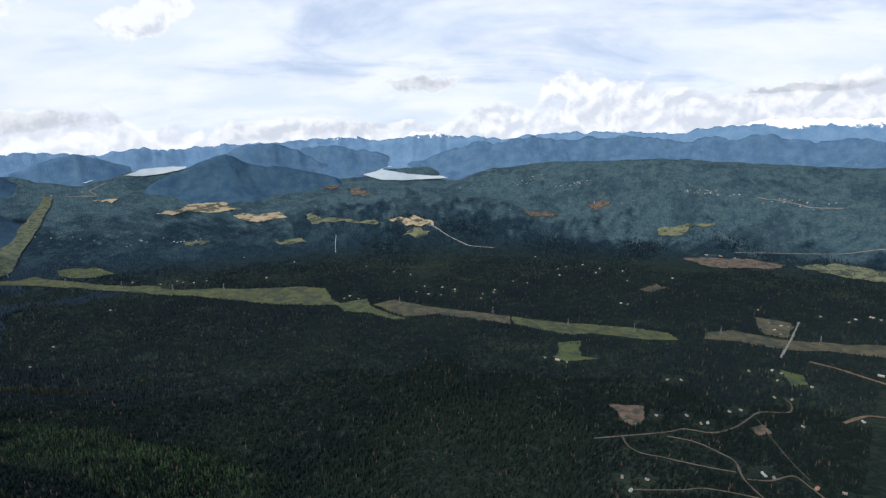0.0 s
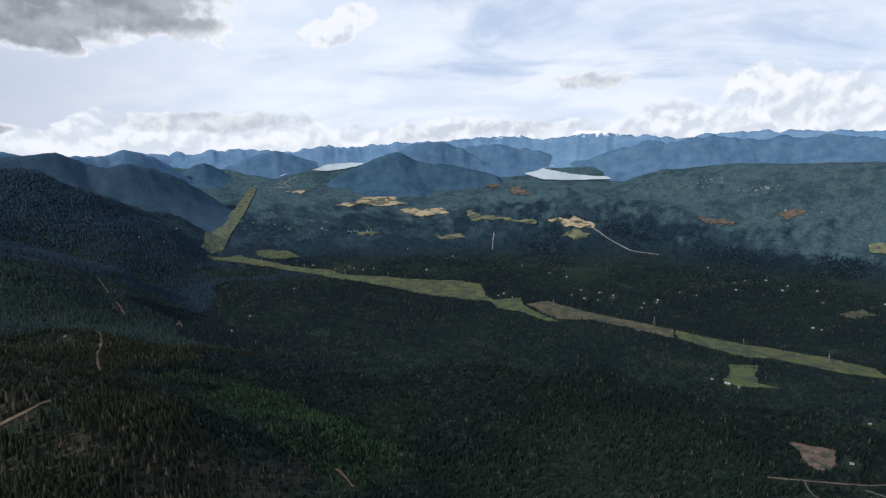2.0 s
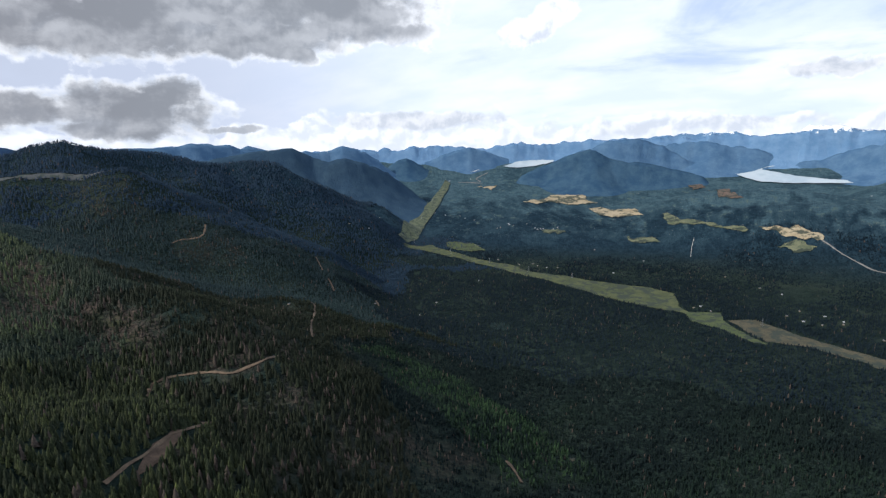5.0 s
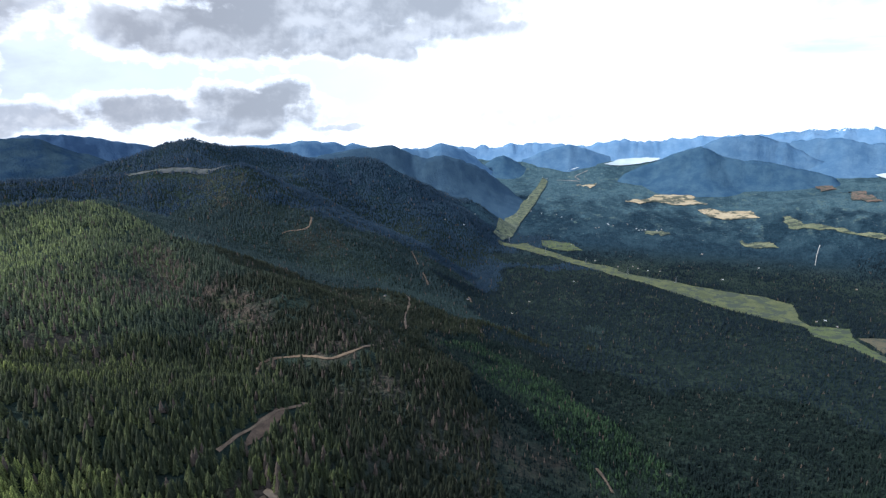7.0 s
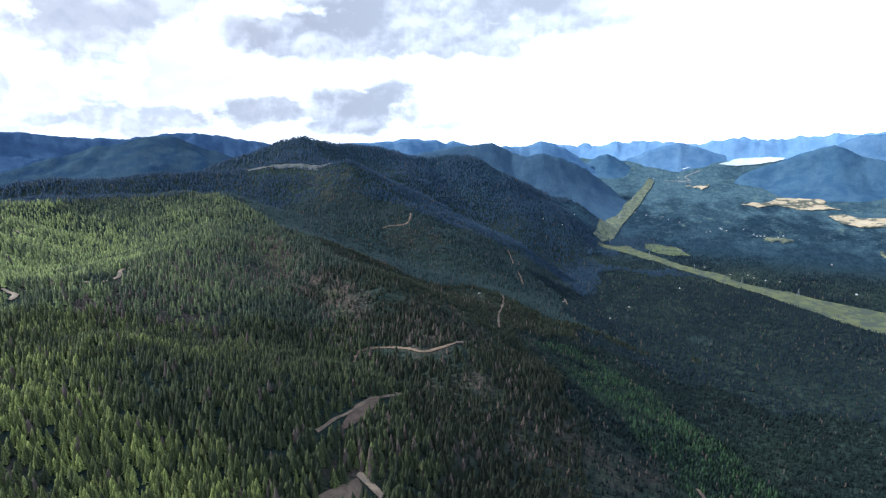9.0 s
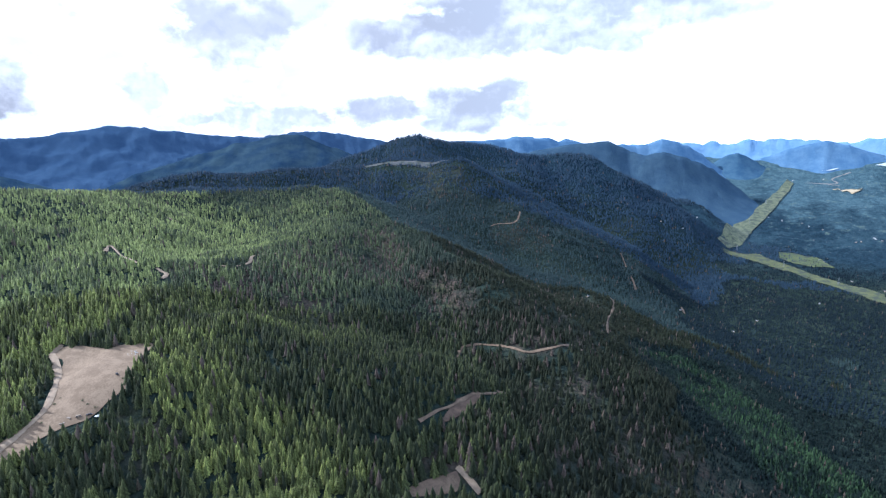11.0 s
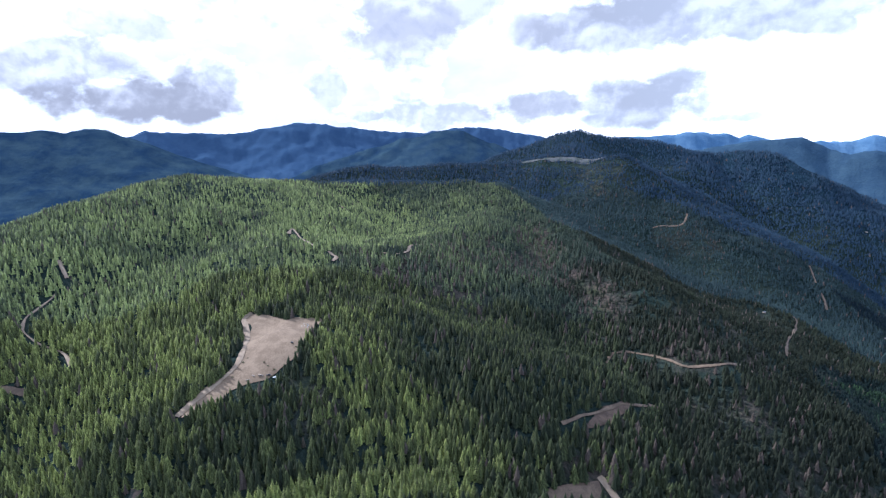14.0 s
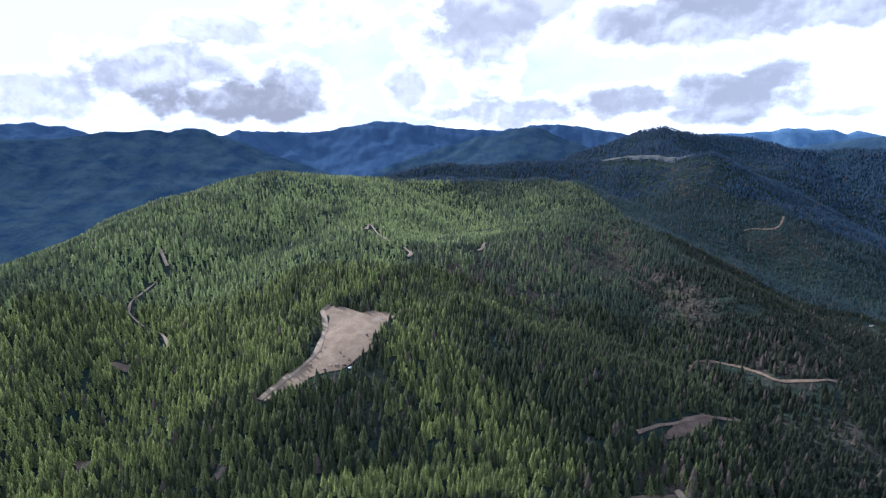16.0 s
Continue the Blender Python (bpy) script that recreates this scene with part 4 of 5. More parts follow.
def forest(name, x, y, tall, young, shapes, label, seed, mat):
    """One joined stand of conifers."""
    rnd = np.random.RandomState(seed)
    n = len(x)
    z = height(x, y) - 0.3
    turn, tint, fat = rnd.rand(n) * 6.283, rnd.rand(n), rnd.uniform(0.85, 1.25, n)
    kind, shift = rnd.randint(0, len(shapes), n), rnd.uniform(-1, 1, n)
    tint[rnd.rand(n) < 0.28 * bareness(x, y)] = 1.0  # dead snags on open ground
    V, T, A, B, C, start = [], [], [], [], [], 0
    for k, (sv, st, tip) in enumerate(shapes):
        at = np.where(kind == k)[0]
        c, s = np.cos(turn[at])[:, None], np.sin(turn[at])[:, None]
        hgt, w = tall[at][:, None], (tall[at] * fat[at])[:, None]
        vx = (c * sv[:, 0] - s * sv[:, 1]) * w + x[at][:, None]
        vy = (s * sv[:, 0] + c * sv[:, 1]) * w + y[at][:, None]
        vz = sv[:, 2] * hgt + z[at][:, None]
        V.append(np.stack([vx, vy, vz], -1).reshape(-1, 3))
        T.append((st[None] + (start + np.arange(len(at)) * len(sv))[:, None, None]).reshape(-1, 3))
        A.append(np.repeat(tint[at], len(sv)))
        B.append(np.repeat(np.clip(young[at] * (1.35 - 0.9 * tint[at] + 0.35 * shift[at]), 0, 1), len(sv)))
        C.append(np.tile(tip, len(at)))
        start += len(at) * len(sv)
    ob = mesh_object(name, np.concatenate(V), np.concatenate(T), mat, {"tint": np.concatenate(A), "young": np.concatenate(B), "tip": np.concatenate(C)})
    return tagged(ob, label, "forest", kind="stuff")


def scatter(az0, az1, r0, r1, gap, seed):
    """Places about gap metres apart in a sector round the lookout."""
    rnd = np.random.RandomState(seed)
    n = int(radians(az1 - az0) * (r1 * r1 - r0 * r0) / 2 / gap ** 2)
    r, a = np.sqrt(rnd.uniform(r0 * r0, r1 * r1, n)), np.radians(rnd.uniform(az0, az1, n))
    return -np.sin(a) * r, np.cos(a) * r, rnd


def stand(x, y):
    """Share of bright growth, 0..1, by stands: young trees, and sunlight painted as such."""
    az = np.degrees(np.arctan2(-x, y))
    young = zoned(x, y, YOUNG_SUNLIT_STANDS, 22) * np.clip(0.78 + 0.45 * fbm(x, y, 110, 4) + 0.25 * fbm(x, y, 24, 2), 0.25, 1.05)
    mixed = np.clip((az - 68) / 18, 0, 1) * np.clip((2050 - np.hypot(x, y)) / 300, 0, 1) * np.clip(0.27 + 0.25 * np.clip((np.hypot(x, y) - 1000) / 500, 0, 1) + 0.3 * fbm(x + 70, y, 60, 4), 0.04, 0.7)
    young = np.maximum(young, mixed)
    block = np.clip(fbm(x + 1200, y + 300, 420, 3) * 2.5, 0, 1) * np.where(az > 50, 0.12, 0.16)
    return np.clip(np.maximum(young, block), 0, 1)


def near_line(px, py, line, reach):
    hit = np.zeros(len(px), bool)
    for (ax, ay), (bx, by) in zip(line[:-1], line[1:]):
        dx, dy = bx - ax, by - ay
        s = np.clip(((px - ax) * dx + (py - ay) * dy) / (dx * dx + dy * dy + 1e-9), 0, 1)
        hit |= np.hypot(px - ax - s * dx, py - ay - s * dy) < reach
    return hit


def keep_clear(x, y, tall):
    """Places free of the openings and roads, and of trees hiding them from the camera."""
    ok = np.ones(len(x), bool)
    sight_gap = tall * np.hypot(x, y) / np.maximum(EYE - height(x, y) - tall, 60)
    far = np.hypot(x, y) > 1500
    stray = far & (value_noise(x * 0.61, y * 0.37) > 0.78)  # single trees and hedges left in the far fields
    for share in (0.0, 0.2, 0.45):
        k = 1 + share * sight_gap / np.hypot(x, y)
        px, py = x * k, y * k
        for kind, _, _, outline in OPENINGS if share < 0.3 else []:
            xs, ys = [p[0] for p in outline], [p[1] for p in outline]
            box = np.where(ok & ~(stray & (kind == "field")) & (px > min(xs)) & (px < max(xs)) & (py > min(ys)) & (py < max(ys)))[0]
            ok[box[inside(px[box], py[box], outline)]] = False
        for _, _, width, _, line in WAYS:
            xs, ys = [p[0] for p in line], [p[1] for p in line]
            box = np.where(ok & (px > min(xs) - 20) & (px < max(xs) + 20) & (py > min(ys) - 20) & (py < max(ys) + 20))[0]
            ok[box[near_line(px[box], py[box], line, width * 0.45 + (1.8 if math.hypot(*line[0]) < 1350 else 0))]] = False
    for hx, hy, _, reach in PLOTS:
        ok &= ~((np.abs(x - hx) < 160) & (np.abs(y - hy) < 160) & ((np.hypot(x - hx, y - hy) < reach) | (np.hypot(x + 0.5 * sight_gap * x / np.hypot(x, y) - hx, y + 0.5 * sight_gap * y / np.hypot(x, y) - hy) < reach)))
    az = np.degrees(np.arctan2(-x, y))
    return ok & ~((az > NEAR_TREES[0]) & (az < NEAR_TREES[1]) & (np.hypot(x, y) > NEAR_TREES[2]) & (np.hypot(x, y) < NEAR_TREES[3]))


def behind_spur(x, y):
    """Whether a place lies past the crest of the cliff spur, in the bowl under the peak or on the lower slopes."""
    az = np.degrees(np.arctan2(-x, y))
    crest_r = np.interp(az, [49, 52, 57.5, 61, 64, 67, 69.6, 73, 75.6, 79, 82], [1450, 820, 930, 1030, 1130, 1250, 1380, 1530, 1660, 1880, 9000])
    return np.hypot(x, y) + 40 * fbm(x, y, 90, 4) > crest_r


def grow(name, az0, az1, r0, r1, gap, low, high, shapes, label, seed, mat=None, bounds=None, side=0):
    lap = 0.09 * r0 if bounds else 0.0
    x, y, rnd = scatter(az0, az1, r0 - lap, r1 + 0.09 * r1 * bool(bounds), gap, seed)
    if bounds:
        reach = np.hypot(x, y) * (1 + 0.05 * fbm(x + 500, y, 130, 4))
        x, y = x[(reach > r0) & (reach < r1)], y[(reach > r0) & (reach < r1)]
        edge = np.degrees(np.arctan2(-x, y)) + 11 * fbm(x, y, 260, 5)
        x, y = x[(edge > bounds[0]) & (edge < bounds[1])], y[(edge > bounds[0]) & (edge < bounds[1])]
    if side:
        keep = behind_spur(x, y) == (side > 0)
        x, y = x[keep], y[keep]
    tall = rnd.uniform(low, high, len(x)) * (1 + 0.25 * fbm(x, y, 150, 3))
    az = np.degrees(np.arctan2(-x, y))
    ok = rnd.rand(len(x)) < np.clip((2900 + 600 * np.clip((az - 31) / 6, 0, 1) - np.hypot(x, y)) / 400 + 1.5 * fbm(x, y, 380, 4), 0, 1)
    ok &= (rnd.rand(len(x)) > 0.7 * bareness(x, y)) & keep_clear(x, y, tall)
    x, y, tall = x[ok], y[ok], tall[ok]
    return forest(name, x, y, tall, stand(x, y), shapes, label, seed + 50, mat or CANOPY)


RICH = [conifer(7, 10, 40 + k) for k in range(5)]
FULL = [conifer(5, 8, k) for k in range(4)]
HALF = [conifer(3, 6, 10 + k) for k in range(4)]
THIN = [conifer(2, 4, 20 + k) for k in range(3)]
SLIM = [conifer(1, 4, 30 + k) for k in range(3)]
RIDGE, SLOPE, FLOOR = (64, 200), (39, 64), (-90, 39)  # azimuths of the ridge top, its dark valley flank and the valley floor
grow("forest", 54, 138, 380, 640, 5.7, 12, 22, RICH, "dense conifer forest on the near slope of the ridge", 100, None, RIDGE)
grow("forest", 28, 74, 380, 640, 5.5, 10, 19, RICH, "dark conifer forest on the ridge's shaded flank", 120, SHADED_SLOPE_CANOPY, SLOPE)
grow("forest", 54, 138, 640, 950, 5.9, 12, 21, FULL, "dense sunlit conifer forest round the gravel clearing", 150, None, RIDGE, -1)
grow("forest", 28, 74, 640, 950, 5.7, 9, 17, FULL, "dark conifer forest with bare patches on the flank", 170, SHADED_SLOPE_CANOPY, SLOPE, -1)
grow("forest", 54, 138, 950, 1450, 6.2, 10, 16, HALF, "conifer forest covering the plateau and cliff spurs", 200, PLATEAU_CANOPY, RIDGE, -1)
grow("forest", 28, 74, 950, 1450, 6.2, 8, 15, HALF, "dark conifer forest on the lower flank", 220, SHADED_SLOPE_CANOPY, SLOPE, -1)
grow("forest", 60, 138, 1450, 2050, 7.0, 9, 15, THIN, "conifer forest on the back of the plateau", 300, PLATEAU_CANOPY, RIDGE, -1)
grow("forest", 28, 84, 800, 1450, 6.4, 8, 14, HALF, "dark conifer forest in the bowl behind the cliffs", 330, SHADED_SLOPE_CANOPY, (39, 200), 1)
grow("forest", 28, 84, 1450, 2000, 6.3, 8, 14, THIN, "dark conifer forest below the mountain shoulder", 320, HAZY_FLANK_CANOPY, (39, 200), 1)
grow("forest", 28, 134, 2000, 2500, 7.3, 9, 15, THIN, "dark conifer forest on the shoulder and the hollow behind", 350, HAZY_FAR_CANOPY, (39, 200))
grow("forest", 28, 84, 2500, 3050, 8.2, 9, 15, SLIM, "dark conifer forest on the wooded peak", 380, HAZY_FAR_CANOPY, (39, 200))
grow("forest", -42, 134, 40, 380, 6.5, 11, 19, THIN, "conifer forest on the slope directly below", 90, SHADED_VALLEY_CANOPY)
grow("forest", -42, 30, 380, 600, 6.2, 9, 14, THIN, "conifer forest at the foot of the slope", 95, SHADED_VALLEY_CANOPY)
grow("forest", -42, 48, 600, 1300, 5.8, 7, 12, THIN, "dark conifer forest on the valley floor", 400, SHADED_VALLEY_CANOPY, FLOOR)
grow("forest", -42, 48, 1300, 2300, 7.4, 7, 12, THIN, "dark conifer forest along the open corridor", 500, HAZY_DEEP_CANOPY, FLOOR)
grow("forest", -42, 50, 2300, 3000, 9.4, 6, 10, SLIM, "distant dark conifer forest across the valley", 600, HAZY_PLAIN_CANOPY, FLOOR)

# ---- fields, clearings and roads laid on the ground ----


def drape(name, outline, mat, label, step, lift=1.2, category="field"):
    """A patch of ground cover inside an outline with an uneven edge, lying on the terrain."""
    pts = []
    for (ax, ay), (bx, by) in zip(outline, outline[1:] + outline[:1]):
        n = max(1, int(math.hypot(bx - ax, by - ay) / step))
        pts += [(ax + (bx - ax) * k / n, ay + (by - ay) * k / n) for k in range(n)]
    px, py = np.array(pts, float).T
    wob = 0.4 if name == "power_corridor" else 1.9 if mat in (STRAW, PASTURE) else 1.0
    reach = math.hypot(sum(px) / len(px), sum(py) / len(py))
    out = 1 + 0.011 * fbm(px, py + 31, step * 5, 4) * min(1, max(0, reach - 1500) / 1200) * (name in ("field", "bare_ground"))  # ragged towards and away from the lookout
    px, py = px * out + wob * step * fbm(px, py, step * 6, 4), py * out + wob * step * fbm(px + 99, py, step * 6, 4)
    edge = list(zip(px, py))
    xs, ys = np.arange(px.min() - step, px.max() + step, step), np.arange(py.min() - step, py.max() + step, step)
    X, Y = np.meshgrid(xs, ys, indexing="ij")
    x, y = X.ravel(), Y.ravel()
    ins = inside(x, y, edge)
    f = quads(len(xs), len(ys))
    f = f[ins[f].any(1)]
    out = np.where(~ins & np.isin(np.arange(len(x)), f))[0]
    for i in out:
        k = np.argmin((px - x[i]) ** 2 + (py - y[i]) ** 2)
        x[i], y[i] = px[k], py[k]
    used, flat = np.unique(f, return_inverse=True)
    x, y = x[used], y[used]
    ob = mesh_object(name, np.stack([x, y, height(x, y) + lift + 0.0022 * np.maximum(np.hypot(x, y) - 1800, 0)], 1), flat.reshape(f.shape), mat, smooth=True)
    return tagged(ob, label, category, kind="structure")


def course(line, step):
    """Points along a smooth curve through the corners of a line."""
    p = np.array([line[0]] + list(line) + [line[-1]], float)
    out = []
    for a, b, c, d in zip(p[:-3], p[1:-2], p[2:-1], p[3:]):
        n = max(2, int(np.hypot(*(c - b)) / step))
        for t in np.arange(n) / n:
            out.append(0.5 * (2 * b + (c - a) * t + (2 * a - 5 * b + 4 * c - d) * t * t + (3 * b - a - 3 * c + d) * t ** 3))
    return np.array(out + [p[-1]])


def ribbon(name, line, width, mat, label, lift=2.2):
    """A road along a line, lying on the terrain."""
    c = course(line, 7.0)
    d = np.gradient(c, axis=0)
    d /= np.maximum(np.hypot(d[:, 0], d[:, 1]), 1e-6)[:, None]
    side = np.stack([-d[:, 1], d[:, 0]], 1)
    w = width / 2 * (1 + 0.45 * fbm(c[:, 0], c[:, 1], 22, 3))[:, None]
    rows = [c + side * w * k for k in (-1.0, -0.4, 0.4, 1.0)]
    x, y = np.stack([r[:, 0] for r in rows], 1), np.stack([r[:, 1] for r in rows], 1)
    z = height(x, y) + lift
    z[:, 0] -= 0.8
    z[:, 3] -= 0.8
    ob = mesh_object(name, np.stack([x.ravel(), y.ravel(), z.ravel()], 1), quads(len(c), 4), mat, smooth=True)
    return tagged(ob, label, "road", kind="structure")


for kind, mat, label, outline in OPENINGS:
    size = max(max(p[0] for p in outline) - min(p[0] for p in outline), max(p[1] for p in outline) - min(p[1] for p in outline))
    drape(kind, outline, mat, label, min(14, max(3, size / 28)), 0.9)
for kind, mat, width, label, line in WAYS:
    ribbon(kind, line, width, mat, label)
for kind, label, outline in WATERS:
    drape(kind, outline, WATER, label, 9, 3.0, "lake")

# ---- things ----


def part(name, bm, mat, parent, label=""):
    """One mesh object out of a bmesh, under a thing or a part."""
    me = bpy.data.meshes.new(name)
    bm.to_mesh(me)
    bm.free()
    me.materials.append(mat)
    ob = new(name, me)
    ob.parent = parent
    return tagged(ob, label)


def box(bm, x, y, z, w, d, h, bevel=0.0):
    """A block that stands on z, centred on x, y."""
    made = bmesh.ops.create_cube(bm, size=1.0, matrix=Matrix.Translation((x, y, z + h / 2)) @ Matrix.Diagonal((w, d, h, 1)))
    if bevel:
        edges = list({e for v in made["verts"] for e in v.link_edges})
        bmesh.ops.bevel(bm, geom=edges, offset=bevel, segments=2, affect="EDGES", profile=0.6)
    return bm


def prism(bm, outline, y0, y1):
    """A solid with that outline in x, z, from y0 to y1."""
    a = [bm.verts.new((x, y0, z)) for x, z in outline]
    b = [bm.verts.new((x, y1, z)) for x, z in outline]
    n = len(outline)
    bm.faces.new(a)
    bm.faces.new(b[::-1])
    for i in range(n):
        bm.faces.new((a[i], b[i], b[(i + 1) % n], a[(i + 1) % n]))
    bmesh.ops.recalc_face_normals(bm, faces=bm.faces)
    return bm


def beam(bm, p, q, thick):
    """A square bar from p to q."""
    p, q = Vector(p), Vector(q)
    m = (q - p).to_track_quat("Z", "Y").to_matrix().to_4x4()
    bmesh.ops.create_cube(bm, size=1.0, matrix=Matrix.Translation((p + q) / 2) @ m @ Matrix.Diagonal((thick, thick, (q - p).length, 1)))
    return bm


def ground_at(x, y):
    return float(height(np.array([x]), np.array([y]))[0])


def make_house(width, depth, wall_h, rise, wall_mat, roof_mat, label):
    """A gabled house: walls, roof with eaves, door, windows, chimney."""
    house = tagged(new("house"), label, "house", "houses in the valley")
    w, d = width / 2, depth / 2
    part("wall", prism(bmesh.new(), [(-w, -1.5), (w, -1.5), (w, wall_h), (0, wall_h + rise), (-w, wall_h)], -d, d), wall_mat, house)
    e = 0.7
    k = rise / w
    roof = part("roof", prism(bmesh.new(), [(-w - e, wall_h - k * e + 0.03), (0, wall_h + rise + 0.03), (w + e, wall_h - k * e + 0.03), (w + e, wall_h - k * e + 0.35), (0, wall_h + rise + 0.4),
                                           (-w - e, wall_h - k * e + 0.35)], -d - e, d + e), roof_mat, house)
    part("chimney", box(bmesh.new(), w * 0.35, d * 0.3, wall_h + rise * 0.4, 0.9, 0.9, rise), CLAY, roof)
    part("door", box(bmesh.new(), w + 0.03, 0, 0.0, 0.12, 1.1, 2.1), DEADWOOD, house)
    for side in (-1, 1):
        for y in (-d * 0.6, d * 0.6):
            part("window", box(bmesh.new(), side * (w + 0.03), y, 1.0, 0.12, 1.6, 1.3), DARK_GLASS, house)
    return house


HOUSE_KINDS = {
    "white": make_house(9, 13, 3.4, 2.4, WHITE_WALL, METAL_ROOF, "white-sided house with a pale metal roof among conifers"),
    "tan": make_house(8, 12, 3.2, 2.6, TAN_WALL, GREY_ROOF, "tan-sided house with a grey shingle roof among trees"),
    "metal": make_house(14, 24, 4.5, 2.6, TAN_WALL, METAL_ROOF, "long farm shed with a bright metal roof"),
    "red": make_house(10, 16, 3.4, 2.8, TAN_WALL, RED_ROOF, "tan house with a rust-red roof beside a lane"),
    "long": make_house(8, 24, 3.0, 1.6, WHITE_WALL, METAL_ROOF, "long white mobile home beside a gravel lane"),
}


def settle(kinds, plots):
    for k, (x, y, turn, _) in enumerate(plots):
        kind = kinds[k % len(kinds)]
        copy_thing(HOUSE_KINDS[kind], pose(x, y, ground_at(x, y) + 0.6, 0, 0, math.degrees(turn)) @ Matrix.Scale(0.54, 4))


n_white, n_tan = len(WHITE_PLOTS), len(TAN_PLOTS) + len(OUTLYING_PLOTS)
settle(["white"], PLOTS[:n_white])
settle(["tan"], PLOTS[n_white:n_white + n_tan])
rest = PLOTS[n_white + n_tan:]
n_metal = len(METAL_PLOTS)
settle(["metal"], rest[:n_metal])
settle(["red"], rest[n_metal:n_metal + 1])
settle(["long"], rest[n_metal + 1:n_metal + 2])
settle(["white", "tan", "white"], rest[n_metal + 2:])
for kind in HOUSE_KINDS.values():
    for o in [*kind.children_recursive, kind]:
        bpy.data.objects.remove(o)


def make_tower():
    """A lattice power-line tower: four tapering legs, braces, three cross-arms with insulators."""
    tower = tagged(new("power_tower"), "grey steel lattice power-line tower in the grassy corridor", "pylon", "towers along the power line")
    for sx in (-1, 1):
        for sy in (-1, 1):
            bm = bmesh.new()
            beam(bm, (sx * 4.2, sy * 4.2, -1), (sx * 1.0, sy * 1.0, 24), 0.42)
            beam(bm, (sx * 1.0, sy * 1.0, 24), (sx * 0.7, sy * 0.7, 36), 0.36)
            part("leg", bm, STEEL, tower)
    bm = bmesh.new()
    for k in range(7):
        z0, z1 = k * 5.0, k * 5.0 + 5.0
        w0, w1 = max(0.8, 4.2 - 0.132 * z0), max(0.8, 4.2 - 0.132 * z1)
        for s in (-1, 1):
            beam(bm, (-w0, s * w0, z0), (w1, s * w1, z1), 0.22)
            beam(bm, (s * w0, w0, z0), (s * w1, -w1, z1), 0.22)
    part("brace", bm, STEEL, tower)
    for z, reach in ((24, 7.5), (29, 6.5), (34, 5.0)):
        bm = bmesh.new()
        for s in (-1, 1):
            beam(bm, (-reach, 0, z + 0.4), (reach, s * 0.8, z), 0.3)
        beam(bm, (-reach, 0, z + 0.4), (0, 0, z + 1.8), 0.22)
        beam(bm, (reach, 0, z + 0.4), (0, 0, z + 1.8), 0.22)
        arm = part("cross_arm", bm, STEEL, tower)
        for s in (-1, 1):
            part("insulator", beam(bmesh.new(), (s * reach, 0, z + 0.3), (s * reach, 0, z - 1.8), 0.28), DARK_GLASS, arm)
    return tower


tower = make_tower()
for k, (x, y) in enumerate(TOWERS):
    nx, ny = TOWERS[min(k + 1, len(TOWERS) - 1)]
    copy_thing(tower, pose(x, y, ground_at(x, y) + 0.8, 0, 0, math.degrees(math.atan2(ny - y, nx - x)) + 90) @ Matrix.Scale(0.75, 4))
for o in [*tower.children_recursive, tower]:
    bpy.data.objects.remove(o)


def make_vehicle(kind, paint, label, category, x, y, turn, length, cab):
    """A parked vehicle: body, cabin glass, bumpers, four wheels with rims."""
    car = tagged(new(kind), label, category, "vehicles on the gravel clearing")
    h = length / 2
    bm = prism(bmesh.new(), [(-h, 0.45), (h, 0.45), (h + 0.05, 0.75), (h, 1.0), (h * 0.35, 1.12), (-h, 1.12)], -0.9, 0.9)
    bmesh.ops.bevel(bm, geom=list(bm.edges), offset=0.06, segments=2, affect="EDGES")
    part("body", bm, paint, car)
    part("cabin", prism(bmesh.new(), [(cab[0], 1.1), (cab[1] + 0.5, 1.1), (cab[1], 1.75), (cab[0] + 0.15, 1.78)], -0.82, 0.82), DARK_GLASS, car)
    part("roof_panel", box(bmesh.new(), (cab[0] + cab[1]) / 2 + 0.05, 0, 1.76, cab[1] - cab[0] - 0.05, 1.6, 0.07, 0.02), paint, car)
    for s in (-1, 1):
        part("bumper", box(bmesh.new(), s * (h + 0.06), 0, 0.42, 0.16, 1.7, 0.24, 0.04), RUBBER, car)
        part("headlight" if s > 0 else "tail_light", box(bmesh.new(), s * (h + 0.02), 0.62, 0.78, 0.1, 0.3, 0.16, 0.02), PAINT_WHITE if s > 0 else RED_ROOF, car)
        for k in (-1, 1):
            m = Matrix.Translation((s * h * 0.62, k * 0.82, 0.36)) @ Matrix.Rotation(math.pi / 2, 4, "X")
            bm = bmesh.new()
            bmesh.ops.create_cone(bm, cap_ends=True, segments=16, radius1=0.37, radius2=0.37, depth=0.24, matrix=m)
            wheel = part("wheel", bm, RUBBER, car)
            bm = bmesh.new()
            bmesh.ops.create_cone(bm, cap_ends=True, segments=12, radius1=0.22, radius2=0.22, depth=0.26, matrix=m)
            part("rim", bm, STEEL, wheel)
    car.matrix_basis = pose(x, y, ground_at(x, y) + 0.95, 0, 0, turn)
    return car


(cx, cy), = ON_CLEARING["car"]
make_vehicle("car", PAINT_DARK, "dark car with a pale roof parked on the gravel clearing", "car", cx, cy, 35, 4.6, (-1.6, 0.7))
(cx, cy), = ON_CLEARING["van"]
make_vehicle("van", TAN_WALL, "cream van parked at the edge of the clearing", "van", cx, cy, 100, 5.2, (-2.4, 1.3))
(cx, cy), = ON_CLEARING["truck"]
make_vehicle("pickup_truck", PAINT_DARK, "dark pickup truck parked at the edge of the clearing", "truck", cx, cy, 80, 5.6, (-0.6, 1.0))
(cx, cy), = ON_CLEARING["trailer"]
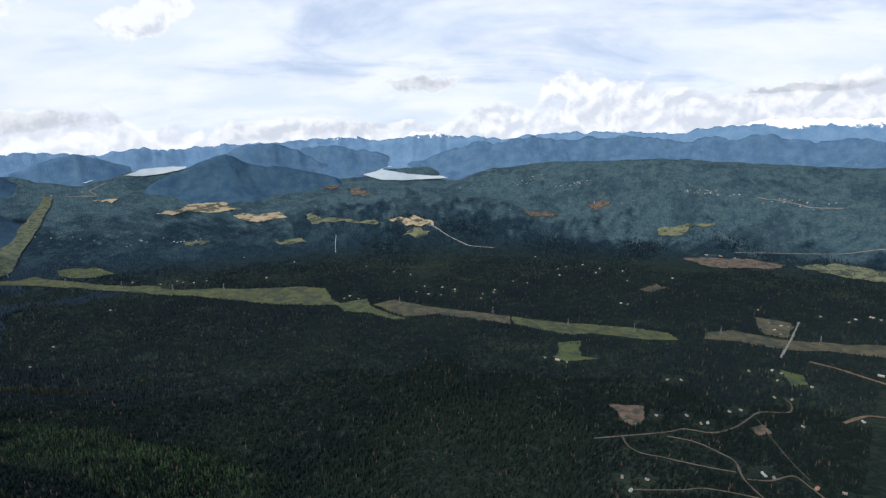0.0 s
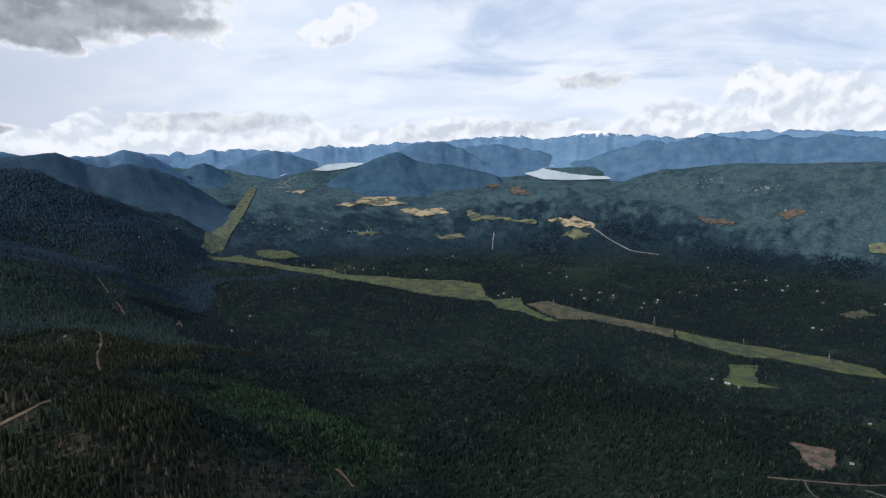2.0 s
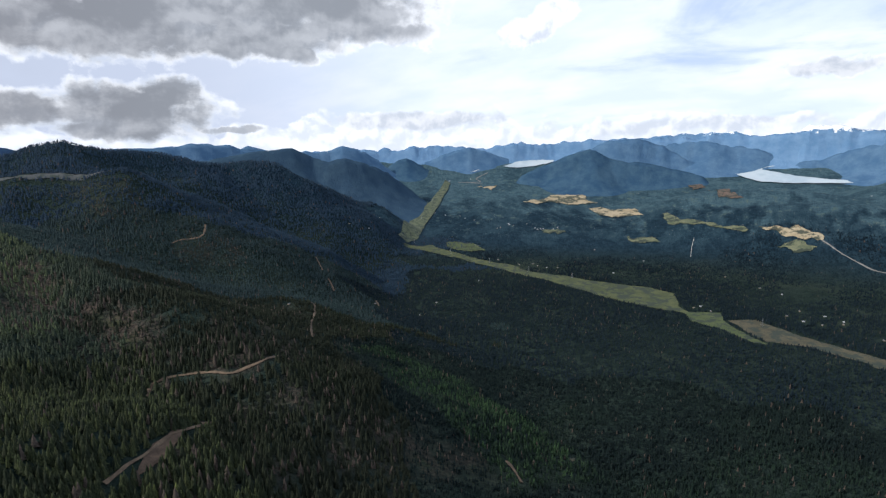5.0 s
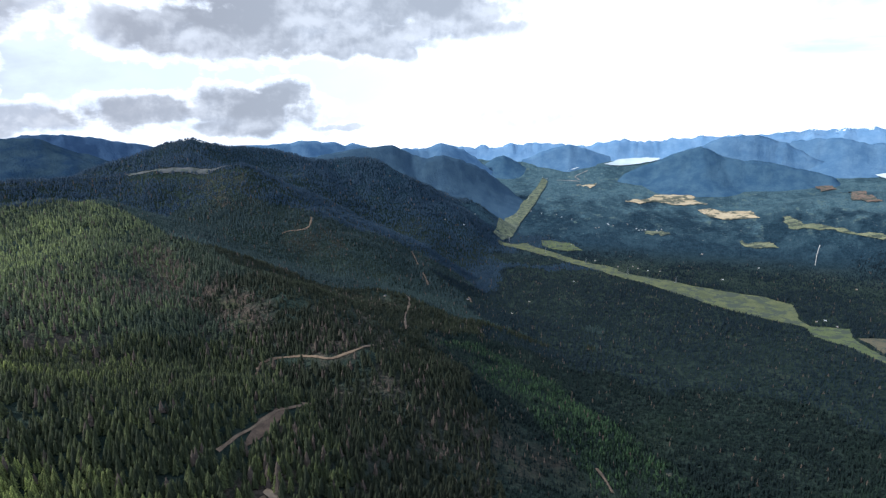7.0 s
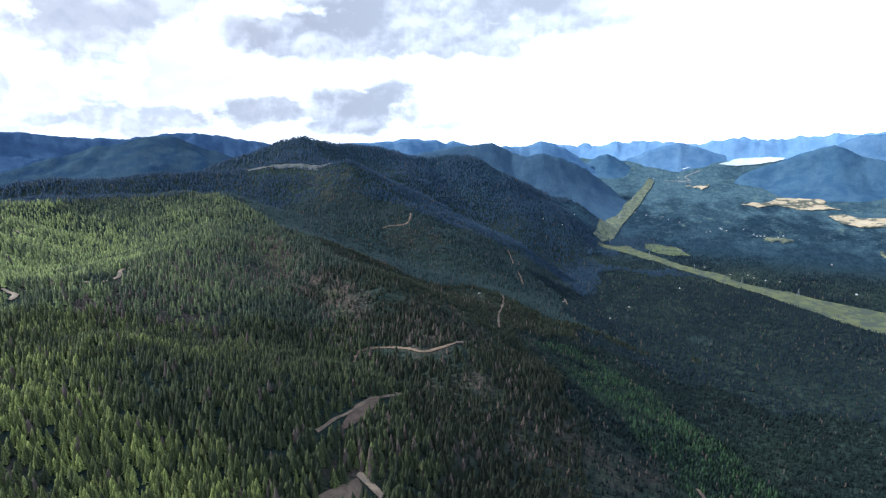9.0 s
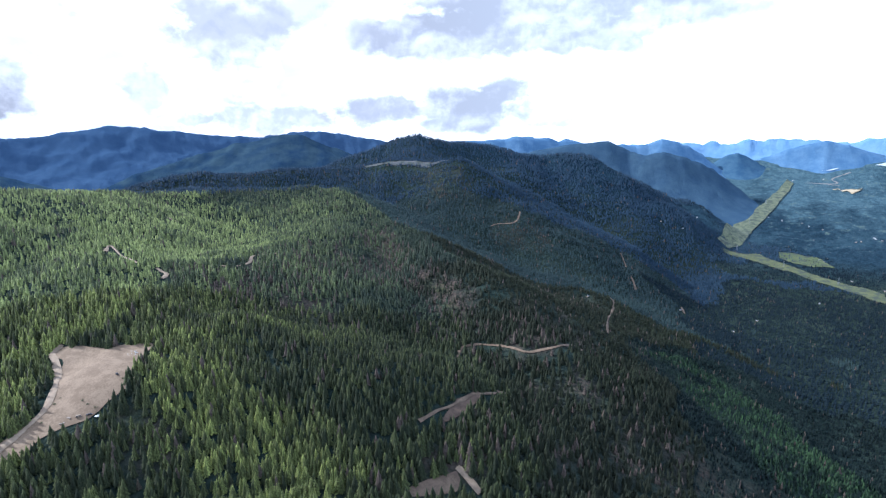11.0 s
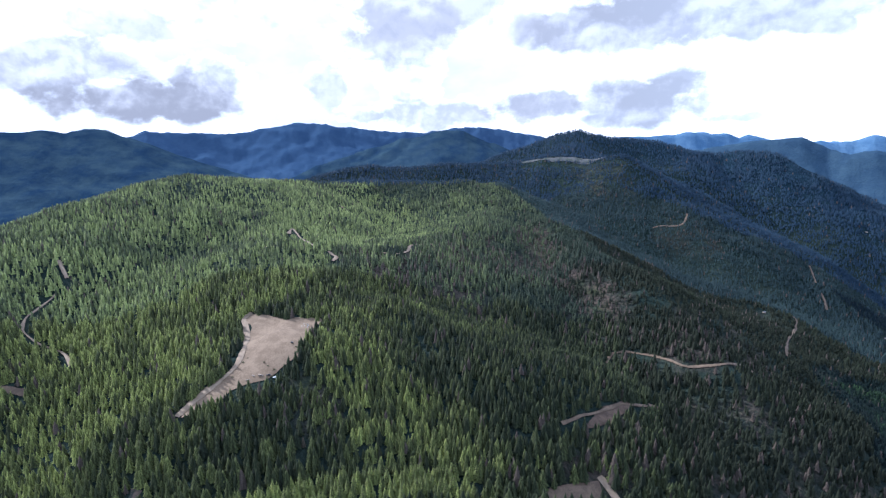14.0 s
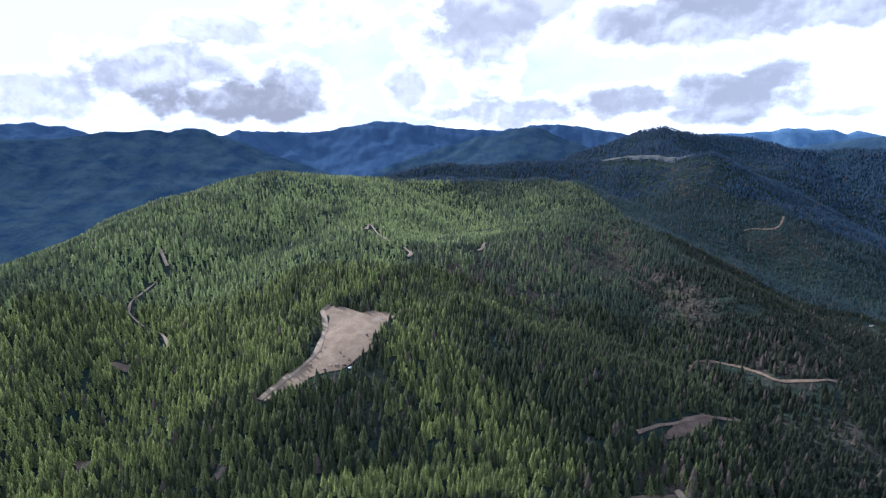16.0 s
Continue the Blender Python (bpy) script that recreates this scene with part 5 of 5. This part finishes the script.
make_vehicle("pickup_truck", PAINT_WHITE, "white pickup truck parked beside a dark one", "truck", cx, cy, 75, 5.6, (-0.6, 1.0))


def make_bush(x, y, size, seed):
    """A low shrub: a clump of ragged leaf sprays round a short stem."""
    rnd = random.Random(seed)
    bush = tagged(new("shrub"), "low dark shrub on the gravel clearing", "shrub", "shrubs on the gravel clearing")
    bm = bmesh.new()
    for k in range(70):
        d = Vector((rnd.gauss(0, 1), rnd.gauss(0, 1), abs(rnd.gauss(0, 1)) * 0.9)).normalized() * size * rnd.uniform(0.4, 1.0)
        u, v = Vector((rnd.gauss(0, 1), rnd.gauss(0, 1), rnd.gauss(0, 1))).normalized() * size * 0.3, Vector((rnd.gauss(0, 1), rnd.gauss(0, 1), rnd.gauss(0, 1))).normalized() * size * 0.3
        bm.faces.new([bm.verts.new(d + Vector((0, 0, 0.2))), bm.verts.new(d + u), bm.verts.new(d + v)])
    part("foliage", bm, SHRUB, bush)
    part("stem", beam(bmesh.new(), (0, 0, -0.3), (0, 0, size * 0.6), 0.12), BARK, bush)
    bush.matrix_basis = pose(x, y, ground_at(x, y) + 0.9, 0, 0, rnd.uniform(0, 360))


for k, (x, y) in enumerate(ON_CLEARING["b"]):
    make_bush(x, y, 1.3 + 0.9 * ((k * 37) % 10) / 10, k)

for k, (x, y) in enumerate(ON_CLEARING["log"]):
    pile = tagged(new("log_pile"), "small pile of weathered logs on the clearing", "logs", "log piles on the clearing")
    for i in range(6):
        part("log", beam(bmesh.new(), (-2.5, (i % 3) * 0.5, 0.2 + 0.42 * (i // 3)), (2.5, (i % 3) * 0.5 + 0.2, 0.2 + 0.42 * (i // 3)), 0.42), DEADWOOD, pile)
    pile.matrix_basis = pose(x, y, ground_at(x, y) + 0.9, 0, 0, 40 + 70 * k)

(hx, hy), = ON_CLEARING["heap"]
rnd_heap = random.Random(3)
heap = tagged(new("rubble_heap"), "scatter of pale rubble at the clearing's far edge", "rubble")
for k in range(26):
    bm = bmesh.new()
    bmesh.ops.create_icosphere(bm, subdivisions=1, radius=rnd_heap.uniform(0.4, 1.1))
    for v in bm.verts:
        v.co *= rnd_heap.uniform(0.75, 1.2)
        v.co.z *= 0.6
    bmesh.ops.translate(bm, verts=bm.verts, vec=(rnd_heap.gauss(0, 6), rnd_heap.gauss(0, 4), 0.2))
    part("stone", bm, CONCRETE, heap)
heap.matrix_basis = pose(hx, hy, ground_at(hx, hy) + 0.9)

# ---- single conifers on the nearest slope ----


def make_conifer(seed, tall, youth):
    """A conifer: tapered trunk, and a crown of many drooping boughs in whorls."""
    rnd = random.Random(seed)
    tree = tagged(new("conifer"), "bright green young conifer on the ridge slope" if youth > 0.5 else "dark green conifer on the ridge slope", "tree", "conifers on the near slope")
    bm = bmesh.new()
    bmesh.ops.create_cone(bm, cap_ends=True, segments=7, radius1=tall * 0.016, radius2=0.03, depth=tall, matrix=Matrix.Translation((0, 0, tall / 2 - 0.6)))
    part("trunk", bm, BARK, tree)
    verts, faces, tip = [], [], []
    whorls = 15
    for k in range(whorls):
        t = k / whorls
        z = tall * (0.08 + 0.86 * t)
        reach = tall * 0.235 * (1 - t) ** 0.85 + 0.15
        for i in range(9 if k < 10 else 6):
            a = rnd.uniform(0, 6.283)
            r = reach * rnd.uniform(0.75, 1.15)
            wide = r * 0.34 + 0.12
            c, s = math.cos(a), math.sin(a)
            droop = -0.22 * r + rnd.uniform(-0.15, 0.15)
            n = len(verts)
            verts += [(0, 0, z + 0.5), (c * r * 0.55 - s * wide, s * r * 0.55 + c * wide, z + droop * 0.6), (c * r, s * r, z + droop), (c * r * 0.55 + s * wide, s * r * 0.55 - c * wide, z + droop * 0.6)]
            faces += [(n, n + 1, n + 2, n + 3)]
            # inner ends of the boughs take the painted crown shade
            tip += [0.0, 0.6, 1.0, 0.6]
    n = len(verts)
    verts += [(0.25, 0, tall * 0.9), (-0.15, 0.2, tall * 0.9), (-0.15, -0.2, tall * 0.9), (0, 0, tall)]
    faces += [(n, n + 1, n + 3, n + 3), (n + 1, n + 2, n + 3, n + 3), (n + 2, n, n + 3, n + 3)]
    tip += [0.6, 0.6, 0.6, 1.0]
    me = bpy.data.meshes.new("crown")
    me.from_pydata(verts, [], [tuple(dict.fromkeys(f)) for f in faces])
    shade = rnd.random() * 0.7
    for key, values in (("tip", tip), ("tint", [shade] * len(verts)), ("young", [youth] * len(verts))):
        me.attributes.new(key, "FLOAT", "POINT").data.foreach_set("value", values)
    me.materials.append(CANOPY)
    new("crown", me).parent = tree
    return tree


kinds = [make_conifer(60 + k, (16.5, 19.5, 13.5, 18, 21.5, 15)[k], (0.85, 0.5, 0.7, 0.3, 0.6, 1.0)[k]) for k in range(6)]
tx, ty, rnd_trees = scatter(NEAR_TREES[0], NEAR_TREES[1], NEAR_TREES[2], NEAR_TREES[3], 5.6, 77)
tz = height(tx, ty)
for k in range(len(tx)):
    copy_thing(kinds[rnd_trees.randint(6)], pose(tx[k], ty[k], tz[k], 0, 0, rnd_trees.uniform(0, 360)))
for kind in kinds:
    for o in [*kind.children_recursive, kind]:
        bpy.data.objects.remove(o)
